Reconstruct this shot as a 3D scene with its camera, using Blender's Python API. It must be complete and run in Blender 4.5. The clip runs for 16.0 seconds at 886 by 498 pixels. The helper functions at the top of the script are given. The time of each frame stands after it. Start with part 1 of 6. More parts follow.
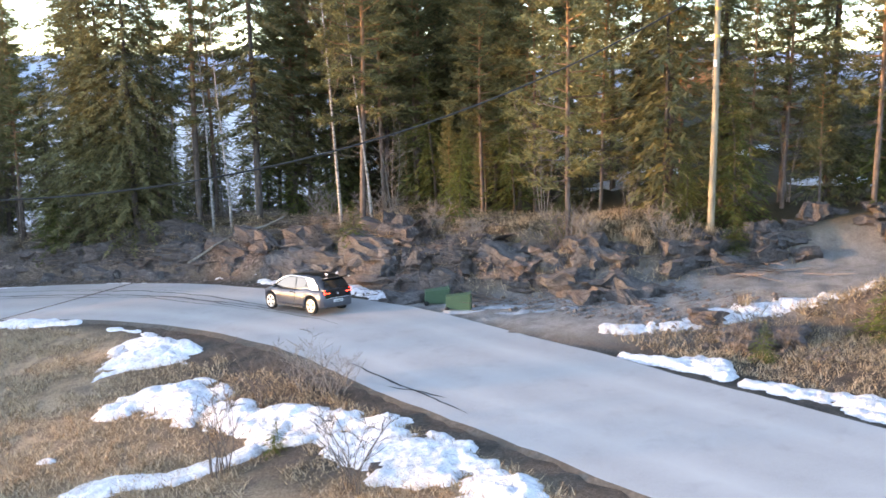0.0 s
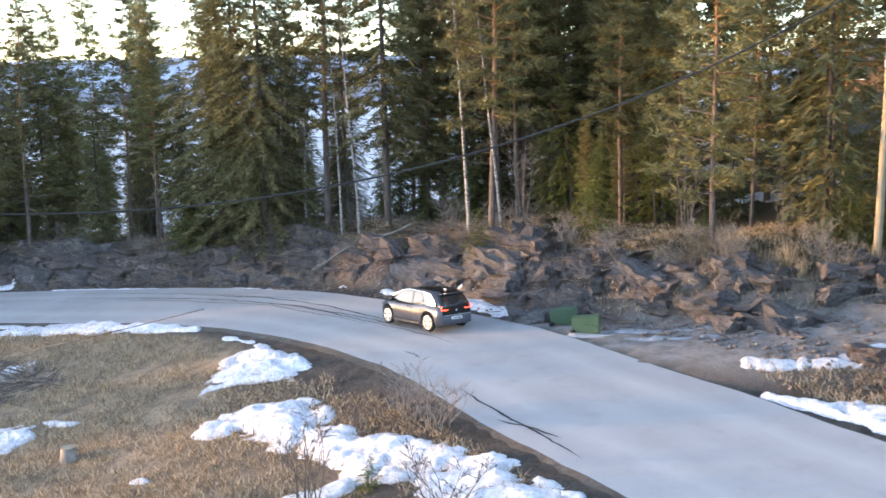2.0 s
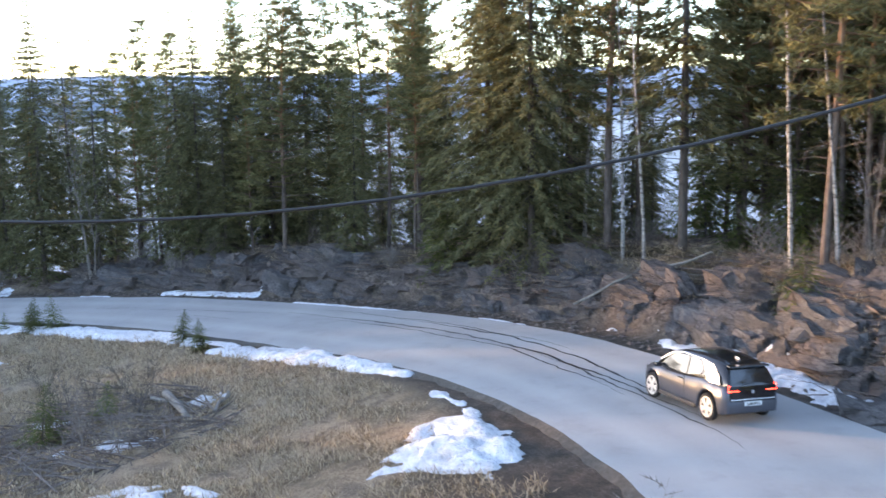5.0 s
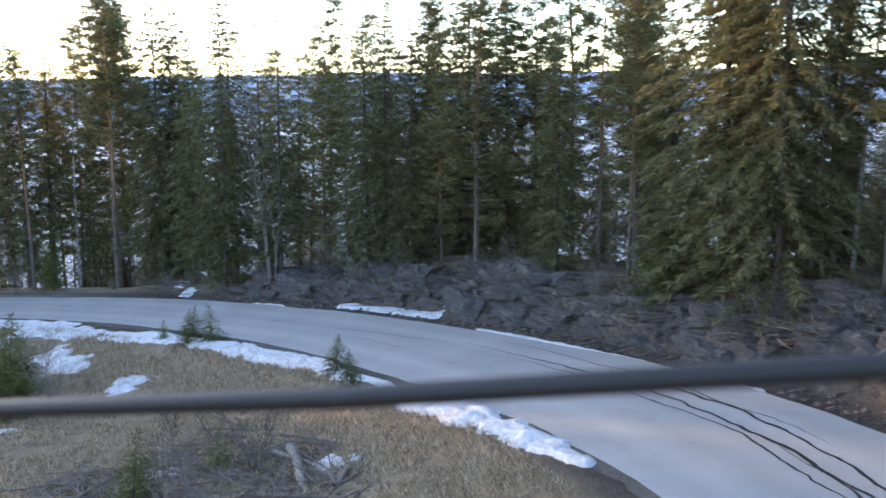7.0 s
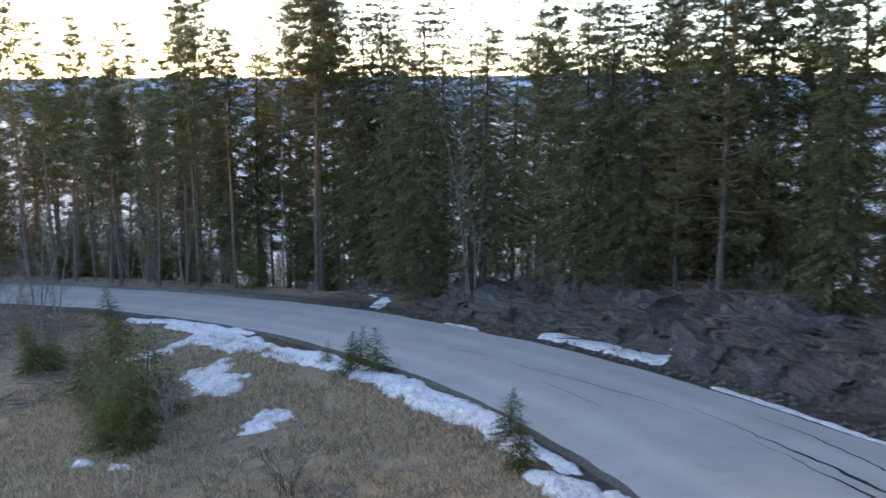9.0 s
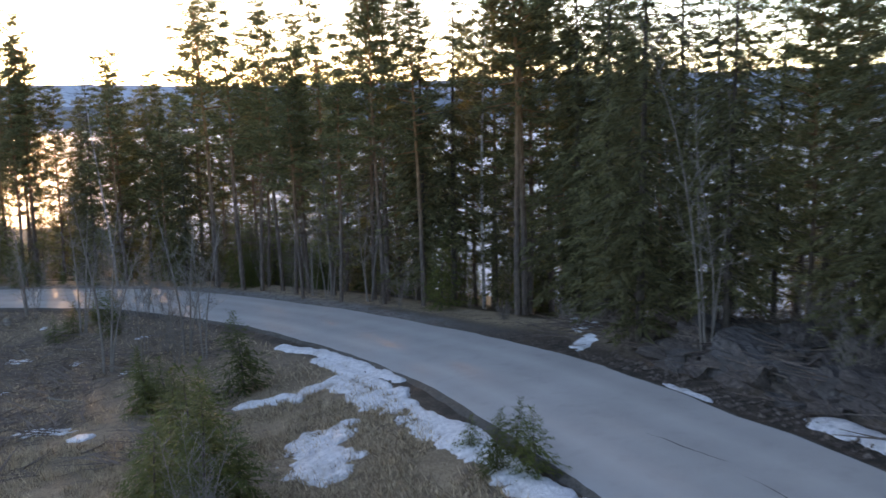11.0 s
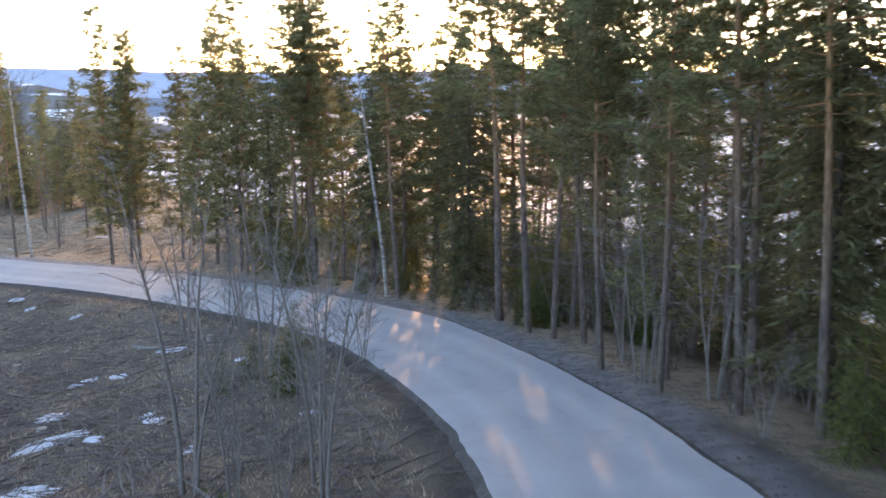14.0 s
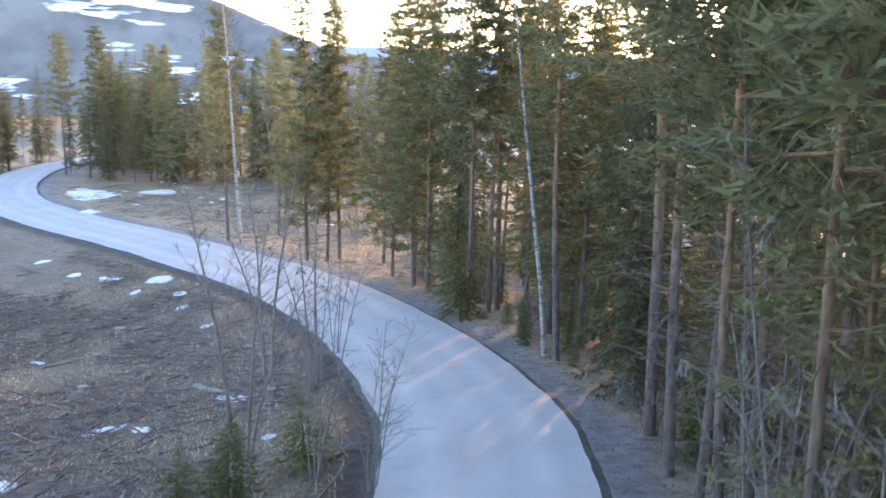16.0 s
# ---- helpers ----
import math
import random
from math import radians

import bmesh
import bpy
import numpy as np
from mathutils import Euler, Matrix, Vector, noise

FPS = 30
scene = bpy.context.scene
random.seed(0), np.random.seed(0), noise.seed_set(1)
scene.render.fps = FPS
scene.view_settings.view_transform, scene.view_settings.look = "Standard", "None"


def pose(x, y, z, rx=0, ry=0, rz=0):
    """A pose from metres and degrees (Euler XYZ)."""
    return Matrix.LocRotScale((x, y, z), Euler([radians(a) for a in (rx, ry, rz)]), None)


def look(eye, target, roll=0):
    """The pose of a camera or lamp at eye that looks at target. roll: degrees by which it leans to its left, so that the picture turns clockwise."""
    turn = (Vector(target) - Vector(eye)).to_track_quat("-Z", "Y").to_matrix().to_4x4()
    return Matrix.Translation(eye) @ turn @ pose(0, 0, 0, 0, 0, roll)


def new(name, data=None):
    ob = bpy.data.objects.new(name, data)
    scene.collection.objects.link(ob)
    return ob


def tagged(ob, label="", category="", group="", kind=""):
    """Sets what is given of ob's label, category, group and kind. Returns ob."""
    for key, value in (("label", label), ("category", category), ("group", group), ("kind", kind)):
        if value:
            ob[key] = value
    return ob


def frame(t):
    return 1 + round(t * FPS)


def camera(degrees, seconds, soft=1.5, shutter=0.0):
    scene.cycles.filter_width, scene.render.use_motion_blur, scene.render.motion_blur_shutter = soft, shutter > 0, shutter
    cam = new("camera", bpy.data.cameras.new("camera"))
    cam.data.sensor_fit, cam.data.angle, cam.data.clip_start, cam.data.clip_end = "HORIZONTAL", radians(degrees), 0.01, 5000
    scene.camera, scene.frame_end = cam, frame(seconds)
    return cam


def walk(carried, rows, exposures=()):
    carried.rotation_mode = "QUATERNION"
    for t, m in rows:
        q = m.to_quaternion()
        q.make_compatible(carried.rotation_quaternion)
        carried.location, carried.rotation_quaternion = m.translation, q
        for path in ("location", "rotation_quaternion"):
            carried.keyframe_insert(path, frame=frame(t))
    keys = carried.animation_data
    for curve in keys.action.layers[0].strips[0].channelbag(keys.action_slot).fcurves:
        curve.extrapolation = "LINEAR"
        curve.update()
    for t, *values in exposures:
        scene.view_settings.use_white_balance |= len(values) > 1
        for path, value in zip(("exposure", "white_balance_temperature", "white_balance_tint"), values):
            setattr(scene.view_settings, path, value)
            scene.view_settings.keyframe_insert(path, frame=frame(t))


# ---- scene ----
cam = camera(47.7, 16.0, 1.55, 0.44)
PATH = [
    (0, (-5.097, 5.897, 12.313), (-5.616, 7.796, 11.959), -0.71),
    (0.5, (-4.986, 6.463, 12.375), (-5.568, 8.343, 12.020), -0.78),
    (1, (-4.926, 7.086, 12.384), (-5.575, 8.944, 12.032), -0.81),
    (1.5, (-4.912, 7.892, 12.375), (-5.638, 9.722, 12.024), -0.83),
    (2, (-4.952, 8.965, 12.371), (-5.757, 10.762, 12.021), -0.86),
    (2.5, (-5.093, 10.334, 12.356), (-5.984, 12.090, 12.004), -0.97),
    (3, (-5.423, 11.898, 12.250), (-6.402, 13.606, 11.900), -1.03),
    (5.5, (-10.082, 22.294, 10.767), (-11.520, 23.647, 10.450), -0.58),
    (6, (-11.535, 24.192, 10.643), (-13.051, 25.458, 10.324), -0.53),
    (6.5, (-13.069, 26.045, 10.569), (-14.657, 27.217, 10.248), -0.42),
    (7, (-14.664, 27.703, 10.424), (-16.319, 28.778, 10.104), -0.36),
    (7.5, (-16.372, 29.395, 10.136), (-18.092, 30.367, 9.820), -0.26),
    (8, (-18.210, 30.985, 9.901), (-19.988, 31.844, 9.588), -0.13),
    (8.5, (-20.279, 32.516, 9.701), (-22.109, 33.258, 9.385), -0.01),
    (9, (-22.659, 34.071, 9.499), (-24.534, 34.690, 9.180), 0.08),
    (11.5, (-39.700, 40.859, 7.480), (-41.676, 40.825, 7.170), -1.47),
    (12, (-44.247, 41.427, 6.895), (-46.216, 41.257, 6.588), -1.35),
    (12.5, (-48.942, 41.675, 6.351), (-50.895, 41.374, 6.045), -1.19),
    (13, (-53.717, 41.690, 5.821), (-55.644, 41.255, 5.515), -0.98),
    (13.5, (-58.688, 41.742, 5.461), (-60.577, 41.165, 5.148), -0.89),
    (14, (-63.506, 41.526, 5.336), (-65.345, 40.811, 5.010), -0.72),
    (14.5, (-68.312, 41.271, 5.226), (-70.086, 40.412, 4.887), -0.47),
    (15, (-73.159, 41.307, 5.146), (-74.848, 40.296, 4.792), -0.03),
    (15.5, (-77.657, 41.317, 4.990), (-79.243, 40.152, 4.634), 0.66),
    (16, (-81.881, 41.392, 4.920), (-83.357, 40.090, 4.565), 1.14),
]
walk(cam, [(t, look(eye, target, roll)) for t, eye, target, roll in PATH],
     [(0, 4.28, 11000, 20), (3, 4.18, 10400, 20), (6, 4.08, 9800, 21), (9, 3.6, 9900, 22), (11.4, 3.25, 11300, 24), (12.6, 3.65, 12300, 25), (14.5, 4.1, 10100, 26), (15.5, 4.38, 9900, 26), (16, 4.58, 9800, 25)])

# ---- world, sun and exposure ----
SUN_YAW, SUN_EL = radians(110.0), radians(4.0)
SUN_DIR = Vector((-math.sin(SUN_YAW) * math.cos(SUN_EL), math.cos(SUN_YAW) * math.cos(SUN_EL), math.sin(SUN_EL)))
world = bpy.data.worlds.new("world")
world.use_nodes = True
scene.world = world
wn = world.node_tree
sky = wn.nodes.new("ShaderNodeTexSky")
sky.sky_type, sky.sun_disc = "NISHITA", False
sky.sun_elevation, sky.sun_rotation = SUN_EL, -SUN_YAW
sky.air_density, sky.dust_density, sky.ozone_density = 0.5, 0.25, 2.0
wn.links.new(sky.outputs["Color"], wn.nodes["Background"].inputs["Color"])
wn.nodes["Background"].inputs["Strength"].default_value = 0.15
sun = new("sun", bpy.data.lights.new("sun", "SUN"))
sun.data.energy, sun.data.angle, sun.data.color = 0.42, radians(0.6), (1.0, 0.7, 0.42)
sun.matrix_world = look(SUN_DIR * 50, (0, 0, 0))

# ---- materials ----


def mat(name, rough=0.8, metal=0.0, spec=0.4):
    m = bpy.data.materials.new(name)
    m.use_nodes = True
    b = m.node_tree.nodes["Principled BSDF"]
    b.inputs["Roughness"].default_value, b.inputs["Metallic"].default_value = rough, metal
    b.inputs["Specular IOR Level"].default_value = spec
    return m, m.node_tree, b


def noise_node(nt, scale, detail=6.0, rough=0.6, coord="Object", stretch=None):
    tc = nt.nodes.new("ShaderNodeTexCoord")
    n = nt.nodes.new("ShaderNodeTexNoise")
    n.inputs["Scale"].default_value, n.inputs["Detail"].default_value, n.inputs["Roughness"].default_value = scale, detail, rough
    if stretch:
        mp = nt.nodes.new("ShaderNodeMapping")
        mp.inputs["Scale"].default_value = stretch
        nt.links.new(tc.outputs[coord], mp.inputs["Vector"])
        nt.links.new(mp.outputs["Vector"], n.inputs["Vector"])
    else:
        nt.links.new(tc.outputs[coord], n.inputs["Vector"])
    return n.outputs["Fac"]


def ramp(nt, fac, stops):
    r = nt.nodes.new("ShaderNodeValToRGB")
    els = r.color_ramp.elements
    while len(els) < len(stops):
        els.new(0.5)
    for e, (p, c) in zip(els, stops):
        e.position, e.color = p, (*c, 1.0)
    nt.links.new(fac, r.inputs["Fac"])
    return r.outputs["Color"]


def mix(nt, fac, a, b):
    m = nt.nodes.new("ShaderNodeMix")
    m.data_type = "RGBA"
    for sock, v in ((m.inputs["Factor"], fac), (m.inputs["A"], a), (m.inputs["B"], b)):
        if isinstance(v, bpy.types.NodeSocket):
            nt.links.new(v, sock)
        elif isinstance(v, tuple):
            sock.default_value = (*v, 1.0)
        else:
            sock.default_value = v
    return m.outputs["Result"]


def bump(nt, b, fac, strength=0.5, dist=0.02):
    n = nt.nodes.new("ShaderNodeBump")
    n.inputs["Strength"].default_value, n.inputs["Distance"].default_value = strength, dist
    nt.links.new(fac, n.inputs["Height"])
    nt.links.new(n.outputs["Normal"], b.inputs["Normal"])


def two_tone(name, dark, light, fine=6.0, coarse=0.6, rough=0.85, relief=0.5, dist=0.03, stretch=None, tint=None, spec=0.3):
    """A natural surface: fine grain between two tones, pulled about by a coarse stain."""
    m, nt, b = mat(name, rough, 0.0, spec)
    f = noise_node(nt, fine, 8.0, 0.65, stretch=stretch)
    c = noise_node(nt, coarse, 4.0, 0.55)
    col = ramp(nt, f, [(0.3, dark), (0.7, light)])
    mean = tuple((x + y) / 2 for x, y in zip(dark, light))
    tint = tint or tuple(0.6 * x for x in mean)
    col = mix(nt, ramp(nt, c, [(0.42, (0, 0, 0)), (0.68, (0.75, 0.75, 0.75))]), col, tint)
    nt.links.new(col, b.inputs["Base Color"])
    bump(nt, b, f, relief, dist)
    return m


def leaf_mat(name, dark, light, spread=0.5):
    """Needles or leaves: each clump a little different, each tree a little different."""
    m, nt, b = mat(name, 0.65, 0.0, 0.25)
    g = nt.nodes.new("ShaderNodeNewGeometry")
    o = nt.nodes.new("ShaderNodeObjectInfo")
    col = ramp(nt, g.outputs["Random Per Island"], [(0.0, dark), (1.0, light)])
    hs = nt.nodes.new("ShaderNodeHueSaturation")
    mr = nt.nodes.new("ShaderNodeMapRange")
    mr.inputs["To Min"].default_value, mr.inputs["To Max"].default_value = 1.0 - spread / 2, 1.0 + spread / 2
    nt.links.new(o.outputs["Random"], mr.inputs["Value"])
    nt.links.new(mr.outputs["Result"], hs.inputs["Value"])
    nt.links.new(col, hs.inputs["Color"])
    nt.links.new(hs.outputs["Color"], b.inputs["Base Color"])
    tr = nt.nodes.new("ShaderNodeBsdfTranslucent")
    nt.links.new(hs.outputs["Color"], tr.inputs["Color"])
    ms = nt.nodes.new("ShaderNodeMixShader")
    ms.inputs["Fac"].default_value = 0.4
    out = nt.nodes["Material Output"]
    nt.links.new(b.outputs["BSDF"], ms.inputs[1])
    nt.links.new(tr.outputs["BSDF"], ms.inputs[2])
    nt.links.new(ms.outputs["Shader"], out.inputs["Surface"])
    return m


def plain(name, col, rough=0.5, metal=0.0, spec=0.5, wear=0.25, scale=14.0):
    m, nt, b = mat(name, rough, metal, spec)
    n = noise_node(nt, scale)
    nt.links.new(ramp(nt, n, [(0.3, tuple(c * (1 - wear) for c in col)), (0.7, tuple(min(1, c * (1 + wear * 0.5)) for c in col))]), b.inputs["Base Color"])
    return m


M_SPRUCE = leaf_mat("spruce_needles", (0.078, 0.08, 0.04), (0.2, 0.188, 0.092))
M_PINE = leaf_mat("pine_needles", (0.095, 0.098, 0.045), (0.25, 0.225, 0.1))
M_YOUNG = leaf_mat("young_needles", (0.06, 0.085, 0.025), (0.14, 0.15, 0.045))
M_TWIG = two_tone("twig_bark", (0.07, 0.055, 0.045), (0.17, 0.14, 0.12), 20, 2, 0.9, 0.3)
M_PALETWIG = two_tone("pale_twig_bark", (0.14, 0.116, 0.1), (0.31, 0.27, 0.24), 20, 2, 0.9, 0.3)
M_BARK = two_tone("spruce_bark", (0.05, 0.04, 0.035), (0.15, 0.12, 0.1), 9, 1.2, 0.95, 0.8, 0.03, (1, 1, 0.25))
M_WOOD = two_tone("weathered_wood", (0.2, 0.16, 0.11), (0.38, 0.31, 0.22), 14, 1.5, 0.85, 0.3, 0.01, (1, 1, 0.08))


def pine_bark():
    m, nt, b = mat("pine_bark", 0.9, 0.0, 0.2)
    tc = nt.nodes.new("ShaderNodeTexCoord")
    sep = nt.nodes.new("ShaderNodeSeparateXYZ")
    nt.links.new(tc.outputs["Object"], sep.inputs["Vector"])
    mr = nt.nodes.new("ShaderNodeMapRange")
    mr.inputs["From Min"].default_value, mr.inputs["From Max"].default_value = 4.0, 11.0
    nt.links.new(sep.outputs["Z"], mr.inputs["Value"])
    n = noise_node(nt, 8, 6, 0.6, stretch=(1, 1, 0.3))
    low = ramp(nt, n, [(0.3, (0.06, 0.045, 0.04)), (0.7, (0.2, 0.15, 0.125))])
    high = ramp(nt, n, [(0.3, (0.2, 0.09, 0.04)), (0.7, (0.42, 0.22, 0.11))])
    nt.links.new(mix(nt, mr.outputs["Result"], low, high), b.inputs["Base Color"])
    bump(nt, b, n, 0.8, 0.03)
    return m


def birch_bark():
    m, nt, b = mat("birch_bark", 0.75, 0.0, 0.3)
    n = noise_node(nt, 3.0, 5, 0.7, stretch=(1.0, 1.0, 2.5))
    nt.links.new(ramp(nt, n, [(0.36, (0.07, 0.06, 0.055)), (0.47, (0.3, 0.27, 0.24)), (0.7, (0.46, 0.42, 0.38))]), b.inputs["Base Color"])
    return m


M_PINEBARK, M_BIRCH = pine_bark(), birch_bark()

# ---- plan: the road's centre line (x, y, z) ----
CONTROL = [
    (34, 4, 3.6), (18, 15.2, 3.2), (5, 24.4, 2.95), (-6.6, 32.5, 2.8), (-13, 37, 2.72), (-19, 41, 2.6), (-28.5, 45.6, 1.95), (-36, 47.8, 1.2),
    (-43.5, 48.5, 0.42), (-50, 48.1, -0.1), (-55, 47.3, -0.5), (-60, 46.0, -0.92), (-66, 44.6, -1.5), (-71, 43.2, -2.05), (-76.5, 41, -2.65), (-82.4, 38.35, -3.35),
    (-88.5, 35.2, -4.02), (-92.3, 32.95, -4.48), (-96.2, 30.2, -4.9), (-101.0, 26.25, -5.45), (-105.6, 21.9, -6.0), (-111.5, 14.0, -6.88), (-116.4, 5.8, -7.7), (-120.3, -2.5, -8.3),
    (-122.8, -11, -8.7), (-124.4, -20, -9.0), (-125.6, -30, -9.15), (-126.4, -45, -9.3), (-129, -60, -9.3), (-137, -76, -9.4), (-152, -95, -9.8), (-180, -120, -11),
]


def spline(pts, step=0.5):
    out = []
    p = [np.array(q, float) for q in pts]
    p = [2 * p[0] - p[1], *p, 2 * p[-1] - p[-2]]
    for a, b, c, d in zip(p, p[1:], p[2:], p[3:]):
        n = max(2, int(np.linalg.norm(c - b) / step))
        for i in range(n):
            t = i / n
            out.append(0.5 * (2 * b + (c - a) * t + (2 * a - 5 * b + 4 * c - d) * t * t + (3 * b - a - 3 * c + d) * t**3))
    return np.array(out)


LINE = spline(CONTROL)
TANG = np.gradient(LINE[:, :2], axis=0)
TANG /= np.linalg.norm(TANG, axis=1)[:, None]
LEFT = np.stack([-TANG[:, 1], TANG[:, 0]], 1)          # points to the inside of the bend
HALF = np.interp(LINE[:, 0], [-120, -108, -100, -92, -84, -74, -64, -50, -40, 0], [3.2, 2.9, 2.66, 2.6, 2.75, 3.0, 3.15, 3.15, 3.5, 3.6])

HALF_IN = HALF + np.interp(LINE[:, 0], [-118, -105, -95, -85, -75, -65, -58, -50, -40, -30, -22, -16, -12], [0, 0.25, 0.2, -0.1, -0.3, -0.4, -0.4, 0, 0.1, -0.3, -0.7, -0.3, 0])


def fbm(x, y, scale, seed=0, octaves=4):
    """Smooth value noise on arrays, about -1 to 1."""
    out, amp = np.zeros_like(np.asarray(x, float)), 1.0
    for o in range(octaves):
        u, v = np.asarray(x) / scale * 2**o + 17.3 * o + seed * 7.1, np.asarray(y) / scale * 2**o - 9.7 * o + seed * 3.3
        i, j = np.floor(u), np.floor(v)
        fx, fy = u - i, v - j
        fx, fy = fx * fx * (3 - 2 * fx), fy * fy * (3 - 2 * fy)

        def h(a, b):
            s = np.sin(a * 127.1 + b * 311.7 + seed * 13.7) * 43758.5453
            return (s - np.floor(s)) * 2 - 1
        out = out + amp * ((h(i, j) * (1 - fx) + h(i + 1, j) * fx) * (1 - fy) + (h(i, j + 1) * (1 - fx) + h(i + 1, j + 1) * fx) * fy)
        amp *= 0.5
    return out / 1.9


def smooth(a, b, x):
    t = np.clip((np.asarray(x, float) - a) / (b - a), 0, 1)
    return t * t * (3 - 2 * t)


SIDE_ROAD = spline([(-17.5, 42.2, 2.75), (-12.5, 42.9, 3.0), (-8.5, 43.2, 3.3), (-5.0, 44.2, 3.65), (0, 46.1, 4.3), (10, 47.5, 5.2), (26, 50, 6.2)])


def road_frame(x, y):
    """For arrays of places: distance left of the centre line, nearest index, and the road's height carried sideways."""
    x, y = np.asarray(x, float).ravel(), np.asarray(y, float).ravel()
    d, k, z = np.empty(len(x)), np.empty(len(x), int), np.empty(len(x))
    coarse = LINE[::2]
    for a in range(0, len(x), 4000):
        s = slice(a, a + 4000)
        dx, dy = x[s, None] - coarse[None, :, 0], y[s, None] - coarse[None, :, 1]
        q = dx * dx + dy * dy
        i = q.argmin(1) * 2
        for off in (-1, 1):
            j = np.clip(i + off, 0, len(LINE) - 1)
            better = (x[s] - LINE[j, 0]) ** 2 + (y[s] - LINE[j, 1]) ** 2 < (x[s] - LINE[i, 0]) ** 2 + (y[s] - LINE[i, 1]) ** 2
            i = np.where(better, j, i)
        k[s] = i
        w = 1.0 / (q + 0.3) ** 2.5
        z[s] = (w * coarse[None, :, 2]).sum(1) / w.sum(1)
        d[s] = (x[s] - LINE[i, 0]) * LEFT[i, 0] + (y[s] - LINE[i, 1]) * LEFT[i, 1]
        far = np.hypot(x[s] - LINE[i, 0], y[s] - LINE[i, 1])
        d[s] = np.where(d[s] >= 0, far, -far)
    return d, k, z


def height(x, y, parts=False):
    """The ground's height at arrays of places, and what covers it."""
    shape = np.shape(x)
    x, y = np.asarray(x, float).ravel(), np.asarray(y, float).ravel()
    d, k, z = road_frame(x, y)
    cx, cy = LINE[k, 0], LINE[k, 1]
    edge = np.where(d > 0, HALF_IN[k], HALF[k])
    # inside of the bend: shoulder, then a grassy slope down
    inner = np.interp(d - edge, [-0.2, 0.4, 1.4, 5, 10, 32, 70, 130, 320], [-0.2, -0.24, -0.36, -1.2, -1.95, -3.3, -5, -16, -66])
    rough = smooth(0.5, 5, d - edge)
    inner += rough * (0.22 * fbm(x, y, 7, 1) + 0.10 * fbm(x, y, 1.6, 2))
    # outside: ditch, rock cutting, wooded slope down to the lake
    o = -d - edge
    foot = np.interp(cx, [-84, -30, -24, -18, -12, -5, 10], [1.5, 1.6, 1.9, 2.9, 5.6, 7.6, 9])
    foot = foot + 0.7 * fbm(x, y, 5, 3) * smooth(-86, -70, cx)
    top = np.interp(cx, [-88, -80, -74, -66, -56, -46, -36, -22, -8, 6], [-0.1, -0.1, 0.5, 1.9, 2.2, 2.4, 2.5, 2.8, 2.4, 2.0])
    top = top * (1 + 0.28 * fbm(x, y, 6, 4))
    rise = smooth(0, 1.5, o - foot) * 0.62 + smooth(1.2, 5.5, o - foot) * 0.38
    steps = np.clip(rise * 4 + 0.8 * fbm(x, y, 2.4, 9), 0, 4)
    rise = np.where(top > 0.8, 0.35 * rise + 0.65 * (np.floor(steps) + smooth(0.55, 0.95, steps - np.floor(steps))) / 4, rise)
    ledge = 0.7 * fbm(x, y, 1.5, 5) * smooth(0.1, 1.2, o - foot) * (1 - smooth(3, 8, o - foot)) * smooth(0.2, 1.5, top)
    fall = np.interp(cx, [-140, -123, -112, -100, -80, -60, -30, -12, 0], [0.03, 0.1, 0.18, 0.22, 0.22, 0.13, 0.05, -0.05, -0.12])
    fall = fall * (1 - smooth(-2, -14, cy)) + 0.01
    back = np.maximum(o - foot - 3, 0)
    outer = 0.05 + 0.04 * smooth(0.4, 2, o) + top * rise + ledge - fall * np.minimum(back, 70) + 0.35 * fbm(x, y, 9, 6) * smooth(3, 10, o)
    shore = np.where(cx < 0, 1, 0) * smooth(35, 80, back)
    outer -= shore * 0.26 * np.maximum(back - 30, 0)
    h = z + np.where(d > 0, inner, outer)
    on = np.abs(d) < edge + 0.15
    h = np.where(on, z - 0.05 * d - 0.1, h)
    # the gravel side road
    sx, sy = x[:, None] - SIDE_ROAD[None, ::3, 0], y[:, None] - SIDE_ROAD[None, ::3, 1]
    near = (x > -30) & (y > 35) & (y < 60) & (x < 40)
    ds, zs = np.full(len(x), 99.0), np.zeros(len(x))
    q = sx[near] ** 2 + sy[near] ** 2
    ds[near], zs[near] = np.sqrt(q.min(1)), SIDE_ROAD[::3, 2][q.argmin(1)]
    gravel = (1 - smooth(2.0, 4.6, ds)) * (1 - on)
    h = h * (1 - gravel) + (zs - 0.03) * gravel
    # the knoll between side road and main road
    knoll = smooth(-7, 2, x) * (1 - smooth(14, 22, x)) * smooth(1.2, 4.5, o) * (1 - smooth(0.2, 1, gravel)) * (d < 0) * (ds > 2.5)
    h = h + 0.5 * knoll * (ds < 12)
    # the hillside that carries the house
    hill = smooth(57, 84, y) * smooth(-42, -14, x) * (1 - smooth(60, 110, x)) * (1 - smooth(130, 260, y))
    h = h + hill * np.maximum(9.6 - h, 0)
    h = np.maximum(h, -82)
    if not parts:
        return h.reshape(shape)
    rock = smooth(0.15, 0.8, o - foot) * (1 - smooth(1.8, 4.2, o - foot)) * smooth(0.4, 1.6, top) * (d < 0) * (1 - smooth(0.1, 0.5, gravel))
    wood = smooth(2.5, 5, o - foot) * (d < 0) * (1 - smooth(0.1, 0.6, gravel))
    wood = np.where((cy < 4) & (d < 0), wood * 0.25, wood)
    broad = 1 + 3.2 * smooth(-27, -21, cx) * (1 - smooth(-12, -7, cx)) * (d > 0)
